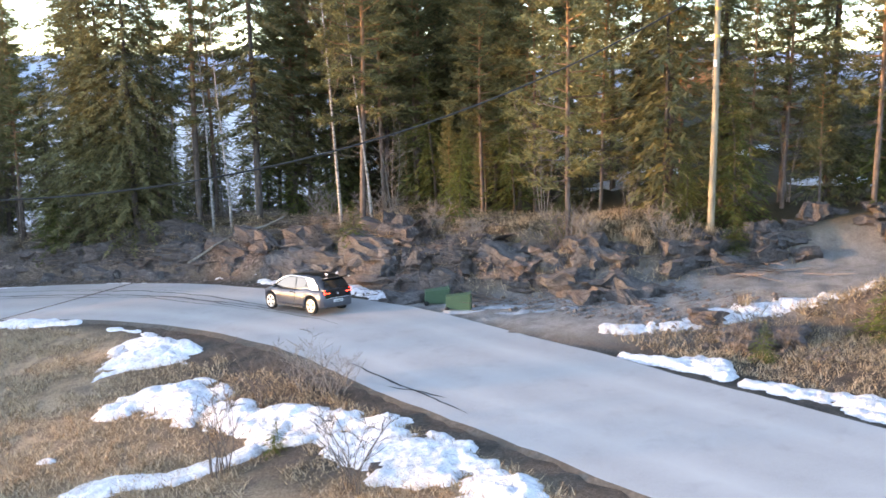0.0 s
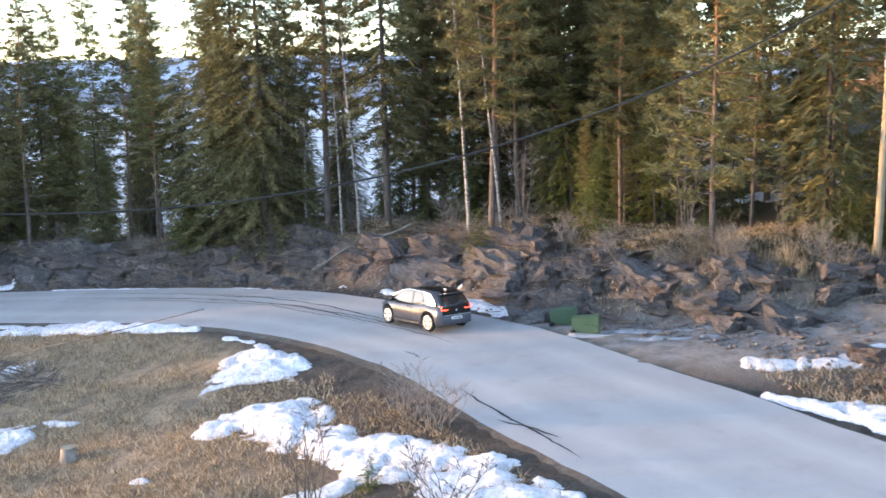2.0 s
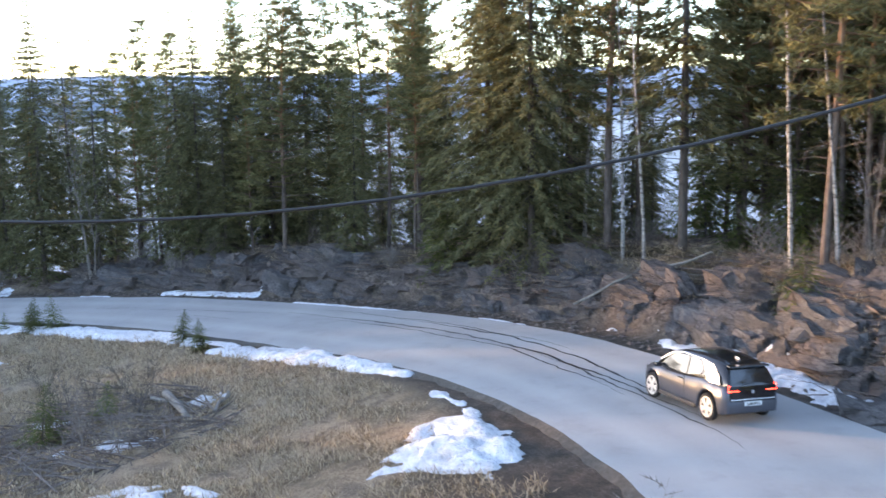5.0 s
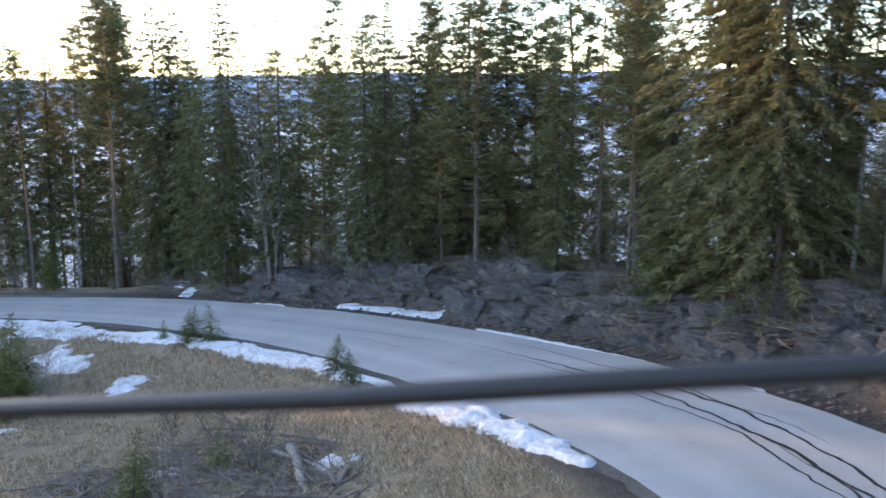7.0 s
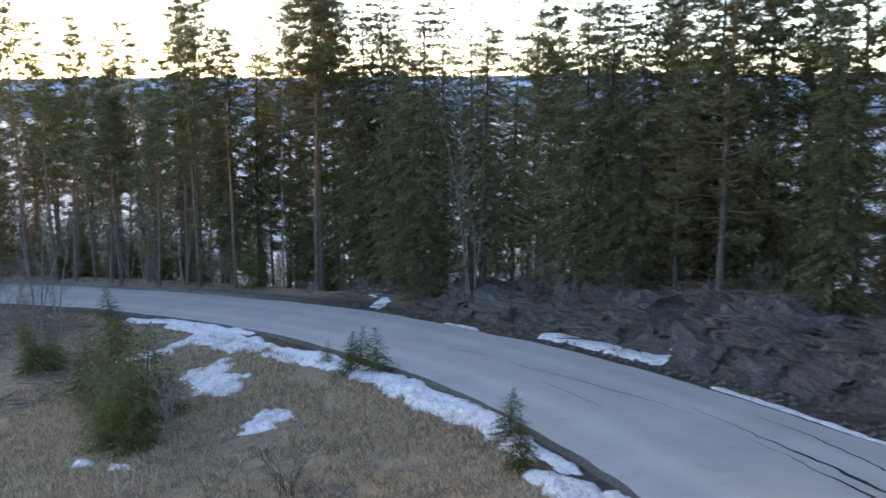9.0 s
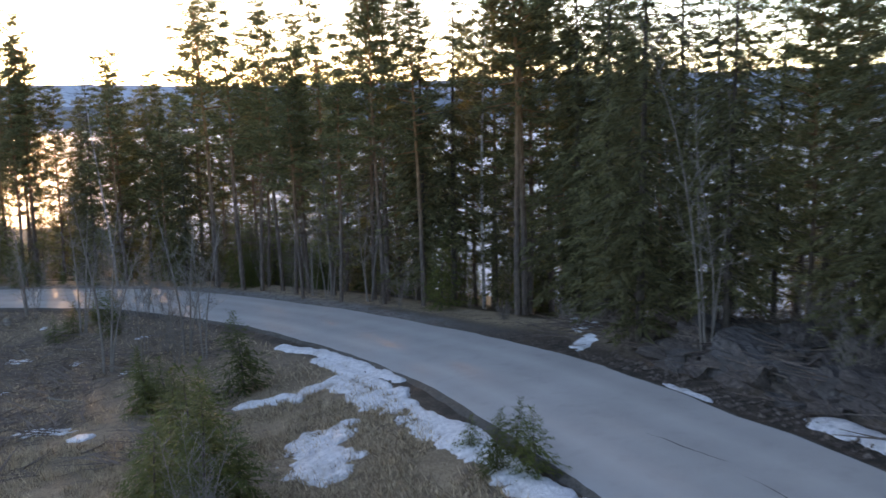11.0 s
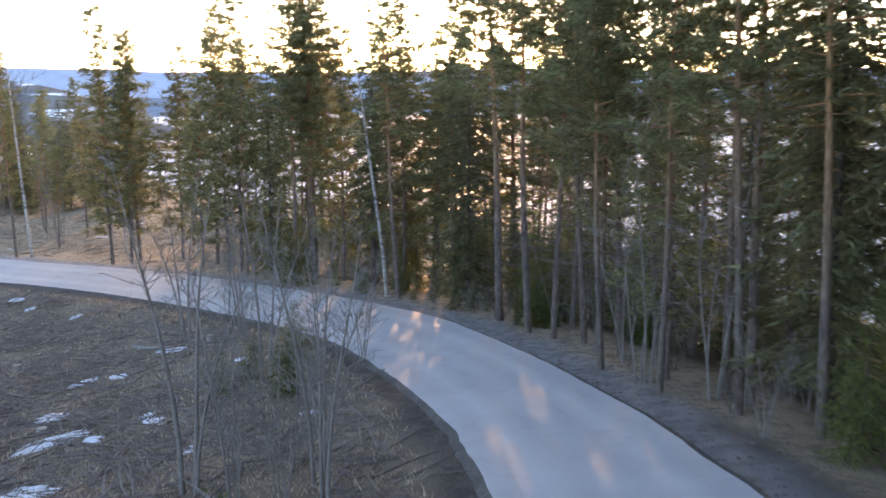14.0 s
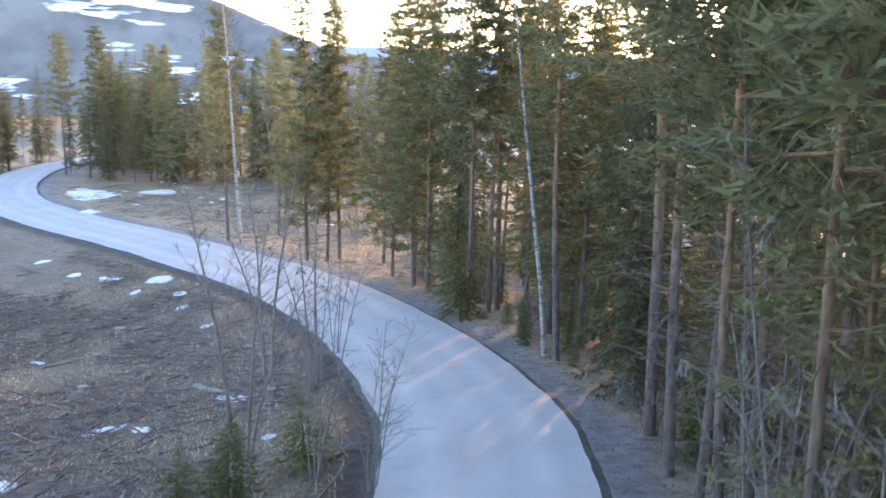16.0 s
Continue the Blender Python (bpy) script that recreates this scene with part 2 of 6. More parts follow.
    dirt = np.maximum(1 - smooth(0.6, 1.8, (np.abs(d) - edge) / broad + 0.5 * fbm(x, y, 2.2, 8)), smooth(0.3, 0.8, gravel))
    dirt = np.maximum(dirt, (d < 0) * (1 - smooth(0.0, 1.2, o - foot)) * (cx > -90))
    gravel = np.maximum(gravel, 0.85 * smooth(-74, -86, cx) * (d < 0) * (1 - smooth(1.0, 2.4, o + 0.8 * fbm(x, y, 1.5, 10))))
    felled = smooth(-66, -84, x) * (d > 0)
    return h, {"rock": rock, "wood": wood, "dirt": dirt, "felled": felled, "gravel": gravel}


def H(x, y):
    return float(height(np.array([x]), np.array([y]))[0])


# ---- mesh helpers ----


def link_mesh(name, verts, faces, material, parent=None, smooth_shade=False, label=""):
    me = bpy.data.meshes.new(name)
    me.from_pydata([tuple(v) for v in verts], [], [tuple(f) for f in faces])
    if smooth_shade:
        me.shade_smooth()
    me.materials.append(material)
    ob = new(name, me)
    if parent is not None:
        ob.parent = parent
    if label:
        tagged(ob, label)
    return ob


def part(name, bm, material, parent, label="", smooth_shade=False):
    me = bpy.data.meshes.new(name)
    bm.to_mesh(me)
    bm.free()
    if smooth_shade:
        me.shade_smooth()
    me.materials.append(material)
    ob = new(name, me)
    ob.parent = parent
    if label:
        tagged(ob, label)
    return ob


def grid_faces(nu, nv):
    i = np.arange(nu - 1)[:, None] * nv + np.arange(nv - 1)[None, :]
    return np.stack([i, i + nv, i + nv + 1, i + 1], -1).reshape(-1, 4)


# ---- ground, one sheet to the horizon ----


def ground_mat():
    m, nt, b = mat("ground", 0.95, 0.0, 0.15)

    def att(name):
        a = nt.nodes.new("ShaderNodeAttribute")
        a.attribute_name = name
        return a.outputs["Fac"]
    fine, mid, coarse = noise_node(nt, 13, 12, 0.82), noise_node(nt, 1.6, 6, 0.62), noise_node(nt, 0.22, 4, 0.55)
    grass = ramp(nt, fine, [(0.32, (0.11, 0.074, 0.05)), (0.5, (0.37, 0.27, 0.185)), (0.66, (0.58, 0.455, 0.325))])
    soil = ramp(nt, fine, [(0.34, (0.05, 0.037, 0.03)), (0.52, (0.165, 0.124, 0.1)), (0.66, (0.33, 0.255, 0.205))])
    wet = ramp(nt, fine, [(0.3, (0.03, 0.026, 0.023)), (0.7, (0.1, 0.085, 0.072))])
    gravel = ramp(nt, noise_node(nt, 22, 8, 0.75), [(0.3, (0.12, 0.118, 0.116)), (0.7, (0.42, 0.41, 0.4))])
    forest = ramp(nt, fine, [(0.3, (0.035, 0.03, 0.018)), (0.6, (0.1, 0.075, 0.045)), (0.8, (0.17, 0.12, 0.075))])
    stone = ramp(nt, noise_node(nt, 3.4, 12, 0.78, stretch=(1, 1, 1.8)), [(0.38, (0.02, 0.018, 0.018)), (0.5, (0.115, 0.094, 0.085)), (0.63, (0.29, 0.235, 0.21))])
    col = mix(nt, ramp(nt, mid, [(0.46, (0, 0, 0)), (0.66, (0.8, 0.8, 0.8))]), grass, soil)
    col = mix(nt, ramp(nt, coarse, [(0.5, (0, 0, 0)), (0.7, (0.45, 0.45, 0.45))]), col, (0.13, 0.1, 0.06))
    sc = nt.nodes.new("ShaderNodeMath")
    sc.operation = "MULTIPLY"
    nt.links.new(att("felled"), sc.inputs[0])
    sc.inputs[1].default_value = 0.55
    col = mix(nt, sc.outputs["Value"], col, soil)
    col = mix(nt, att("wood"), col, forest)
    col = mix(nt, att("dirt"), col, mix(nt, ramp(nt, mid, [(0.4, (0, 0, 0)), (0.6, (0.6, 0.6, 0.6))]), wet, soil))
    gravel = mix(nt, ramp(nt, mid, [(0.42, (0, 0, 0)), (0.62, (0.4, 0.4, 0.4))]), gravel, wet)
    col = mix(nt, att("gravel"), col, gravel)
    col = mix(nt, att("rock"), col, stone)
    nt.links.new(col, b.inputs["Base Color"])
    bump(nt, b, fine, 1.0, 0.12)
    return m


def axis(lo, hi, step, far_lo, far_hi):
    core = list(np.arange(lo, hi + step / 2, step))
    left, right, s = [], [], step
    v = lo
    while v > far_lo:
        s *= 1.22
        v -= s
        left.append(v)
    v, s = core[-1], step
    while v < far_hi:
        s *= 1.22
        v += s
        right.append(v)
    return np.array(left[::-1] + core + right)


M_GROUND = ground_mat()
GX, GY = axis(-142, 12, 0.6, -4600, 4600), axis(-42, 66, 0.6, -4600, 4600)
XX, YY = np.meshgrid(GX, GY, indexing="ij")
hh, masks = height(XX, YY, True)
ground = link_mesh("ground", np.stack([XX.ravel(), YY.ravel(), hh], 1), grid_faces(len(GX), len(GY)), M_GROUND, None, True)
for key, val in masks.items():
    a = ground.data.attributes.new(key, "FLOAT", "POINT")
    a.data.foreach_set("value", np.asarray(val, np.float32))
tagged(ground, "thawing ground of dry grass, soil and forest floor", "ground", kind="structure")

# ---- road ----


def asphalt():
    m, nt, b = mat("asphalt", 0.75, 0.0, 0.4)
    f = noise_node(nt, 40, 8, 0.7)
    c = noise_node(nt, 0.35, 5, 0.6)
    s = noise_node(nt, 1.2, 5, 0.6)
    col = ramp(nt, f, [(0.3, (0.2, 0.2, 0.2)), (0.7, (0.33, 0.33, 0.325))])
    col = mix(nt, ramp(nt, c, [(0.4, (0, 0, 0)), (0.7, (0.6, 0.6, 0.6))]), col, (0.34, 0.34, 0.335))
    col = mix(nt, ramp(nt, s, [(0.55, (0, 0, 0)), (0.75, (0.5, 0.5, 0.5))]), col, (0.19, 0.185, 0.18))
    lane = nt.nodes.new("ShaderNodeAttribute")
    lane.attribute_name = "across"
    worn = ramp(nt, lane.outputs["Fac"], [(0.0, (0.5, 0.5, 0.5)), (0.13, (0.15, 0.15, 0.15)), (0.24, (0.9, 0.9, 0.9)), (0.38, (0.1, 0.1, 0.1)), (0.5, (0.45, 0.45, 0.45)), (0.62, (0.1, 0.1, 0.1)), (0.76, (0.9, 0.9, 0.9)), (0.88, (0.15, 0.15, 0.15)), (1.0, (0.5, 0.5, 0.5))])
    patchy = nt.nodes.new("ShaderNodeMath")
    patchy.operation = "MULTIPLY"
    nt.links.new(worn, patchy.inputs[0])
    nt.links.new(noise_node(nt, 0.25, 5, 0.6), patchy.inputs[1])
    col = mix(nt, patchy.outputs["Value"], col, (0.4, 0.4, 0.39))
    nt.links.new(col, b.inputs["Base Color"])
    bump(nt, b, f, 0.25, 0.004)
    return m


M_ASPHALT = asphalt()
M_TAR = two_tone("tar_seal", (0.012, 0.012, 0.013), (0.03, 0.03, 0.03), 12, 2, 0.6, 0.2)


def road_point(i, d, up=0.0):
    """d metres left of the centre line at its i-th point."""
    x, y = LINE[i, 0] + LEFT[i, 0] * d, LINE[i, 1] + LEFT[i, 1] * d
    return (x, y, LINE[i, 2] - 0.05 * d + 0.02 * (1 - (d / 3.4) ** 2) + up)


cross = np.linspace(-1, 1, 15)
rv = []
for i in range(len(LINE)):
    wob_l = 0.14 * float(fbm(LINE[i, 0], LINE[i, 1], 2.5, 11)) + 0.05 * float(fbm(LINE[i, 0], LINE[i, 1], 0.7, 12))
    wob_r = 0.14 * float(fbm(LINE[i, 0], LINE[i, 1], 2.5, 13)) + 0.05 * float(fbm(LINE[i, 0], LINE[i, 1], 0.7, 14))
    l, r = HALF_IN[i] + wob_l, HALF[i] + wob_r
    rv.append((*road_point(i, -r - 0.3)[:2], road_point(i, -r)[2] - 0.1))
    for c in cross:
        rv.append(road_point(i, c * (l if c > 0 else r)))
    rv.append((*road_point(i, l + 0.3)[:2], road_point(i, l)[2] - 0.13))
road = link_mesh("road", rv, grid_faces(len(LINE), len(cross) + 2), M_ASPHALT, None, False)
lanes = np.tile(np.concatenate([[0.0], (cross + 1) / 2, [1.0]]), len(LINE)).astype(np.float32)
road.data.attributes.new("across", "FLOAT", "POINT").data.foreach_set("value", lanes)
M_EDGE = two_tone("crumbled_edge", (0.035, 0.032, 0.03), (0.125, 0.115, 0.1), 7, 0.8, 0.95, 0.6)
road.data.materials.append(M_EDGE)
for f in road.data.polygons:
    if f.index % (len(cross) + 1) in (0, len(cross)):
        f.material_index = 1
tagged(road, "grey worn asphalt road bending downhill through woods", "road", kind="structure")



def crack(x0, x1, d0, d1, width, seed, wild=0.25):
    """A wandering seam of tar or open crack lying on the asphalt."""
    i0, i1 = sorted((int(np.argmin(abs(LINE[:, 0] - x0))), int(np.argmin(abs(LINE[:, 0] - x1)))))
    rng, vs = random.Random(seed), []
    n = (i1 - i0) * 3
    for k in range(n + 1):
        f = k / n
        i = min(i0 + k / 3, len(LINE) - 1.001)
        j = int(i)
        x, y = LINE[j, 0], LINE[j, 1]
        d = d0 + (d1 - d0) * f + wild * float(fbm(f * (i1 - i0) * 0.5, seed, 3.0, seed)) + 0.1 * float(fbm(f * (i1 - i0) * 0.5, seed, 0.5, seed + 1))
        w = width * (0.45 + 0.9 * abs(float(fbm(f * (i1 - i0) * 0.5, seed, 1.1, seed + 2)))) * min(1, 4 * f + 0.1, 4 * (1 - f) + 0.1)
        for s in (-1, 1):
            a, b = road_point(j, d + s * w / 2, 0.006), road_point(min(j + 1, len(LINE) - 1), d + s * w / 2, 0.006)
            u = i - j
            vs.append(tuple(p + (q - p) * u for p, q in zip(a, b)))
    ob = link_mesh("road_crack", vs, grid_faces(n + 1, 2), M_TAR, road)
    return ob


for row in ((-21, -47, -0.6, -1.5, 0.16, 1), (-22, -40, -1.0, -2.1, 0.13, 2), (-24, -44, -0.2, -0.9, 0.1, 3), (-29, -46, -1.9, -2.4, 0.1, 4), (-19, -30, -0.1, -0.9, 0.09, 5),
            (-47, -56, -1.2, -0.4, 0.06, 6), (-48, -53, 0.6, 0.2, 0.05, 7), (-10, -15.5, 3.0, 2.4, 0.12, 8), (-11, -13, 2.4, 3.1, 0.1, 9), (-57, -60, -0.8, -0.3, 0.05, 10)):
    crack(*row)

# ---- lake and far hills ----
mw, nw, bw = mat("lake_ice", 0.55, 0.0, 0.3)
fw = noise_node(nw, 0.004, 6, 0.6)
nw.links.new(ramp(nw, fw, [(0.4, (0.26, 0.265, 0.275)), (0.6, (0.37, 0.38, 0.39))]), bw.inputs["Base Color"])
bump(nw, bw, noise_node(nw, 0.4, 4, 0.6), 0.1, 0.03)
lake = link_mesh("lake", [(-4700, -4700, -74), (4700, -4700, -74), (4700, 4700, -74), (-4700, 4700, -74)], [(0, 1, 2, 3)], mw)
tagged(lake, "pale half-frozen lake below the woods", "lake", kind="structure")


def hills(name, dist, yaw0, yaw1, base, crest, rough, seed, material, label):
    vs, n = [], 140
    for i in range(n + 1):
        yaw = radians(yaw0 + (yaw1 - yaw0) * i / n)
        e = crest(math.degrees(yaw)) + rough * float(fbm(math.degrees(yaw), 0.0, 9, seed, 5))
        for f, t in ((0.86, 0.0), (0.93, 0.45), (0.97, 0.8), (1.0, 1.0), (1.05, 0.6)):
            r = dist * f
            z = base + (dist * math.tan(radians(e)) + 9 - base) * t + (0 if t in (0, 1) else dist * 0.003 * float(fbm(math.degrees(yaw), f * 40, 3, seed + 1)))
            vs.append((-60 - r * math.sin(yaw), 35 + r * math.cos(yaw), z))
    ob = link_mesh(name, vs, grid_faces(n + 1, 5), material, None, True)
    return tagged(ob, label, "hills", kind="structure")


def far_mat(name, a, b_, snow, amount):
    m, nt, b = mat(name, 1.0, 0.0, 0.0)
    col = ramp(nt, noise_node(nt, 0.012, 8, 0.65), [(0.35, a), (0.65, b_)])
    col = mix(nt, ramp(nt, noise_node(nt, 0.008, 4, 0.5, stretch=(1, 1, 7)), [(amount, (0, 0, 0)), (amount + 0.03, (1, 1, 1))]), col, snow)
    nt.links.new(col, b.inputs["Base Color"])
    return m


# distance haze is put into this ridge's base colour: pale blue over dark woodland
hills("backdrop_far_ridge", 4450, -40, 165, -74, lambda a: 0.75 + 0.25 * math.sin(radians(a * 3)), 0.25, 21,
      far_mat("far_ridge_hazed", (0.32, 0.36, 0.42), (0.38, 0.42, 0.48), (0.46, 0.5, 0.55), 0.7), "long wooded ridge beyond the lake, coloured haze blue")
# nearer shore: blue-grey air haze painted into the colour, darker than the far ridge
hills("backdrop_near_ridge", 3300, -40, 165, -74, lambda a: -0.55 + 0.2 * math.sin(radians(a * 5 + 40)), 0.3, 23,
      far_mat("near_ridge_hazed", (0.16, 0.19, 0.22), (0.22, 0.25, 0.29), (0.45, 0.5, 0.56), 0.72), "wooded shore across the lake, coloured darker haze blue")
hills("backdrop_valley_side", 1500, 124, 215, -60, lambda a: -2.6 + 2.8 * float(smooth(124, 135, a)) + 5.5 * float(smooth(133, 152, a)) + 1.5 * float(smooth(150, 175, a)), 0.5, 25,
      far_mat("valley_side", (0.11, 0.105, 0.1), (0.22, 0.2, 0.19), (0.72, 0.74, 0.78), 0.6), "wooded valley side with snowy fields")
hills("backdrop_behind", 900, 200, 335, -60, lambda a: 3.0, 0.8, 27,
      far_mat("behind_slope", (0.04, 0.05, 0.03), (0.09, 0.09, 0.06), (0.6, 0.6, 0.6), 0.8), "wooded slope behind the clearing")

# ---- trees ----


class Soup:
    """Loose triangles and quads gathered for one mesh."""

    def __init__(self):
        self.v, self.f = [], []

    def quad(self, c, along, across):
        n = len(self.v)
        self.v += [c - across, c + across, c + along]
        self.f.append((n, n + 1, n + 2))

    def tube(self, pts, radii, sides=6):
        base = len(self.v)
        for i, (p, r) in enumerate(zip(pts, radii)):
            t = (pts[min(i + 1, len(pts) - 1)] - pts[max(i - 1, 0)]).normalized()
            u = t.cross(Vector((0.31, 0.95, 0.12))).normalized()
            w = t.cross(u)
            for s in range(sides):
                a = 2 * math.pi * s / sides
                self.v.append(p + (u * math.cos(a) + w * math.sin(a)) * r)
        for i in range(len(pts) - 1):
            for s in range(sides):
                a, b = base + i * sides + s, base + i * sides + (s + 1) % sides
                self.f.append((a, b, b + sides, a + sides))

    def mesh(self, name, material, smooth_shade=False):
        me = bpy.data.meshes.new(name)
        me.from_pydata([tuple(v) for v in self.v], [], self.f)
        if smooth_shade:
            me.shade_smooth()
        me.materials.append(material)
        return me


def rvec(rng, s=1.0):
    return Vector((rng.uniform(-s, s), rng.uniform(-s, s), rng.uniform(-s, s)))


def spray(so, p, way, length, rng, n, size, droop=0.25, sway=0.5):
    """Needle sprays along a twig."""
    side = way.cross(Vector((0, 0, 1))).normalized()
    for i in range(n):
        f = (i + rng.random()) / n
        c = p + way * (length * f) + Vector((0, 0, -droop * length * f * f)) + rvec(rng, size * 0.35)
        s = -1 if i % 2 else 1
        d = (way * rng.uniform(0.3, 0.9) + side * s * rng.uniform(0.2, 1.0) * sway * 2 + Vector((0, 0, rng.uniform(-0.55, 0.2)))).normalized()
        a = d.cross(rvec(rng) + Vector((0, 0, 1.2))).normalized()
        so.quad(c, d * size * rng.uniform(0.6, 1.4), a * size * rng.uniform(0.09, 0.19))


def trunk_line(rng, height_, lean, wob, n=9):
    a = rng.uniform(0, 6.28)
    pts = []
    for i in range(n):
        f = i / (n - 1)
        pts.append(Vector((math.cos(a) * lean * f + wob * math.sin(f * 7 + a) * f, math.sin(a) * lean * f + wob * math.cos(f * 6 + a) * f, height_ * f - (0.5 if i == 0 else 0))))
    return pts


def on_line(pts, f):
    k = min(int(f * (len(pts) - 1)), len(pts) - 2)
    u = f * (len(pts) - 1) - k
    return pts[k].lerp(pts[k + 1], u)


def conifer(name, seed, tall, spread, bare=0.08, whorl=0.5, per=7, n_spray=12, size=0.5, needles=None, thin=1.0, dead=0, sides=7):
    """Spruce: whorl below whorl, rising at the tip and drooping lower down, on one straight stem."""
    rng = random.Random(seed)
    pts = trunk_line(rng, tall, 0.25, 0.06)
    tr, cr = Soup(), Soup()
    r0 = 0.0075 * tall + 0.02
    tr.tube(pts, [r0 * (1 - 0.97 * i / 8) for i in range(9)], sides)
    z = tall * bare
    slim = 0.42 * tall
    while z < tall * 0.985:
        f, under = z / tall, tall - z
        reach = spread * (1 - math.exp(-under / slim)) * (0.75 + 0.25 * min(1, f / 0.15)) * rng.choice((0.82, 0.95, 1.05, 1.14)) * 1.16 + 0.04
        k = max(4, int(per * (0.7 + 0.4 * (1 - f))))
        turn = rng.uniform(0, 6.283)
        for b in range(k):
            if rng.random() > 0.93 * thin:
                continue
            az = 6.283 * (b + rng.uniform(-0.3, 0.3)) / k + turn
            rise = 0.55 - 0.85 * min(1.0, under / (0.45 * tall)) + rng.uniform(-0.12, 0.12)
            way = Vector((math.cos(az), math.sin(az), rise)).normalized()
            ln = reach * rng.uniform(0.72, 1.15)
            p = on_line(pts, f)
            if ln > 1.1 and rng.random() < 0.35:
                tr.tube([p, p + way * ln * 0.6], [0.015 + 0.008 * ln, 0.005], 3)
            spray(cr, p + way * ln * 0.1, way, ln * 0.95, rng, max(4, int(n_spray * (0.25 + 0.75 * ln / spread))), size * (0.35 + 0.65 * min(1, ln / spread)), 0.1, 0.42)
        z += whorl * (0.7 + 0.45 * (1 - f)) * rng.uniform(0.8, 1.25)
    for i in range(dead):
        f = rng.uniform(0.04, 0.4)
        az = rng.uniform(0, 6.283)
        p = on_line(pts, f)
        d = Vector((math.cos(az), math.sin(az), rng.uniform(-0.3, 0.15)))
        tr.tube([p, p + d * rng.uniform(0.5, 1.6)], [0.02, 0.006], 3)
    for i in range(5):
        spray(cr, on_line(pts, 0.955 + i * 0.009), Vector((rng.uniform(-0.25, 0.25), rng.uniform(-0.25, 0.25), 1)).normalized(), 0.4, rng, 4, 0.2, 0)
    return tr.mesh(name + "_trunk", M_BARK, True), cr.mesh(name + "_crown", needles or M_SPRUCE)


def pine(name, seed, tall, crown_from, spread, limbs, tufts, bark=None, needles=None, size=0.4, stubs=14, lean=0.4, sides=8):
    """Scots pine: bare orange trunk, crooked limbs that end in separate puffs of needles."""
    rng = random.Random(seed)
    pts = trunk_line(rng, tall, lean, 0.16)
    tr, cr = Soup(), Soup()
    r0 = 0.0068 * tall + 0.02
    tr.tube(pts, [r0 * (1 - 0.9 * (i / 8) ** 1.15) for i in range(9)], sides)
    for b in range(limbs):
        f = crown_from + (0.985 - crown_from) * ((b + rng.random()) / limbs) ** 0.9
        g = (f - crown_from) / (1 - crown_from)
        ln = spread * (0.45 + 0.75 * math.sin(min(1.0, g * 0.9 + 0.15) * math.pi) ** 0.8) * rng.uniform(0.45, 1.3) * (1 - 0.66 * g) + 0.25
        az = b * 2.399 + rng.uniform(-0.6, 0.6)
        p = on_line(pts, f)
        way = Vector((math.cos(az), math.sin(az), rng.uniform(-0.25, 0.2) + 0.6 * g)).normalized()
        q = p + way * ln * 0.55
        e = q + (way + Vector((rng.uniform(-0.4, 0.4), rng.uniform(-0.4, 0.4), rng.uniform(0.0, 0.5)))).normalized() * ln * 0.45
        if sides > 5:
            tr.tube([p, q, e], [0.02 + 0.016 * ln, 0.012 + 0.006 * ln, 0.006], 3)
        else:
            tr.tube([p, e], [0.02 + 0.016 * ln, 0.006], 3)
        n = 2 + int(ln * 2.4)
        for k in range(n):
            u = 0.3 + 0.72 * (k + rng.random()) / n
            c = p.lerp(q, u / 0.55) if u < 0.55 else q.lerp(e, (u - 0.55) / 0.45)
            out = rvec(rng, 0.28 + 0.16 * ln)
            out.z *= 0.35
            c = c + out
            puff = rng.uniform(0.2, 0.36)
            tw = (way + rvec(rng, 0.8)).normalized()
            for j in range(tufts):
                d = (tw * 0.5 + rvec(rng, 1.0) + Vector((0, 0, 0.15)))
                d.z *= 0.6
                d.normalize()
                a = d.cross(rvec(rng)).normalized()
                o = rvec(rng, puff)
                o.z *= 0.4
                cr.quad(c + o, d * size * rng.uniform(0.7, 1.4), a * size * rng.uniform(0.07, 0.14))
    for i in range(stubs):
        f = rng.uniform(0.12, crown_from + 0.1)
        az = rng.uniform(0, 6.283)
        p = on_line(pts, f)
        d = Vector((math.cos(az), math.sin(az), rng.uniform(-0.35, 0.25)))
        ln = rng.uniform(0.4, 2.3)
        m_ = p + d * ln * 0.6
        tr.tube([p, m_, m_ + (d + rvec(rng, 0.6)) * ln * 0.4], [0.022, 0.012, 0.004], 3)
    return tr.mesh(name + "_trunk", bark or M_PINEBARK, True), cr.mesh(name + "_crown", needles or M_PINE)


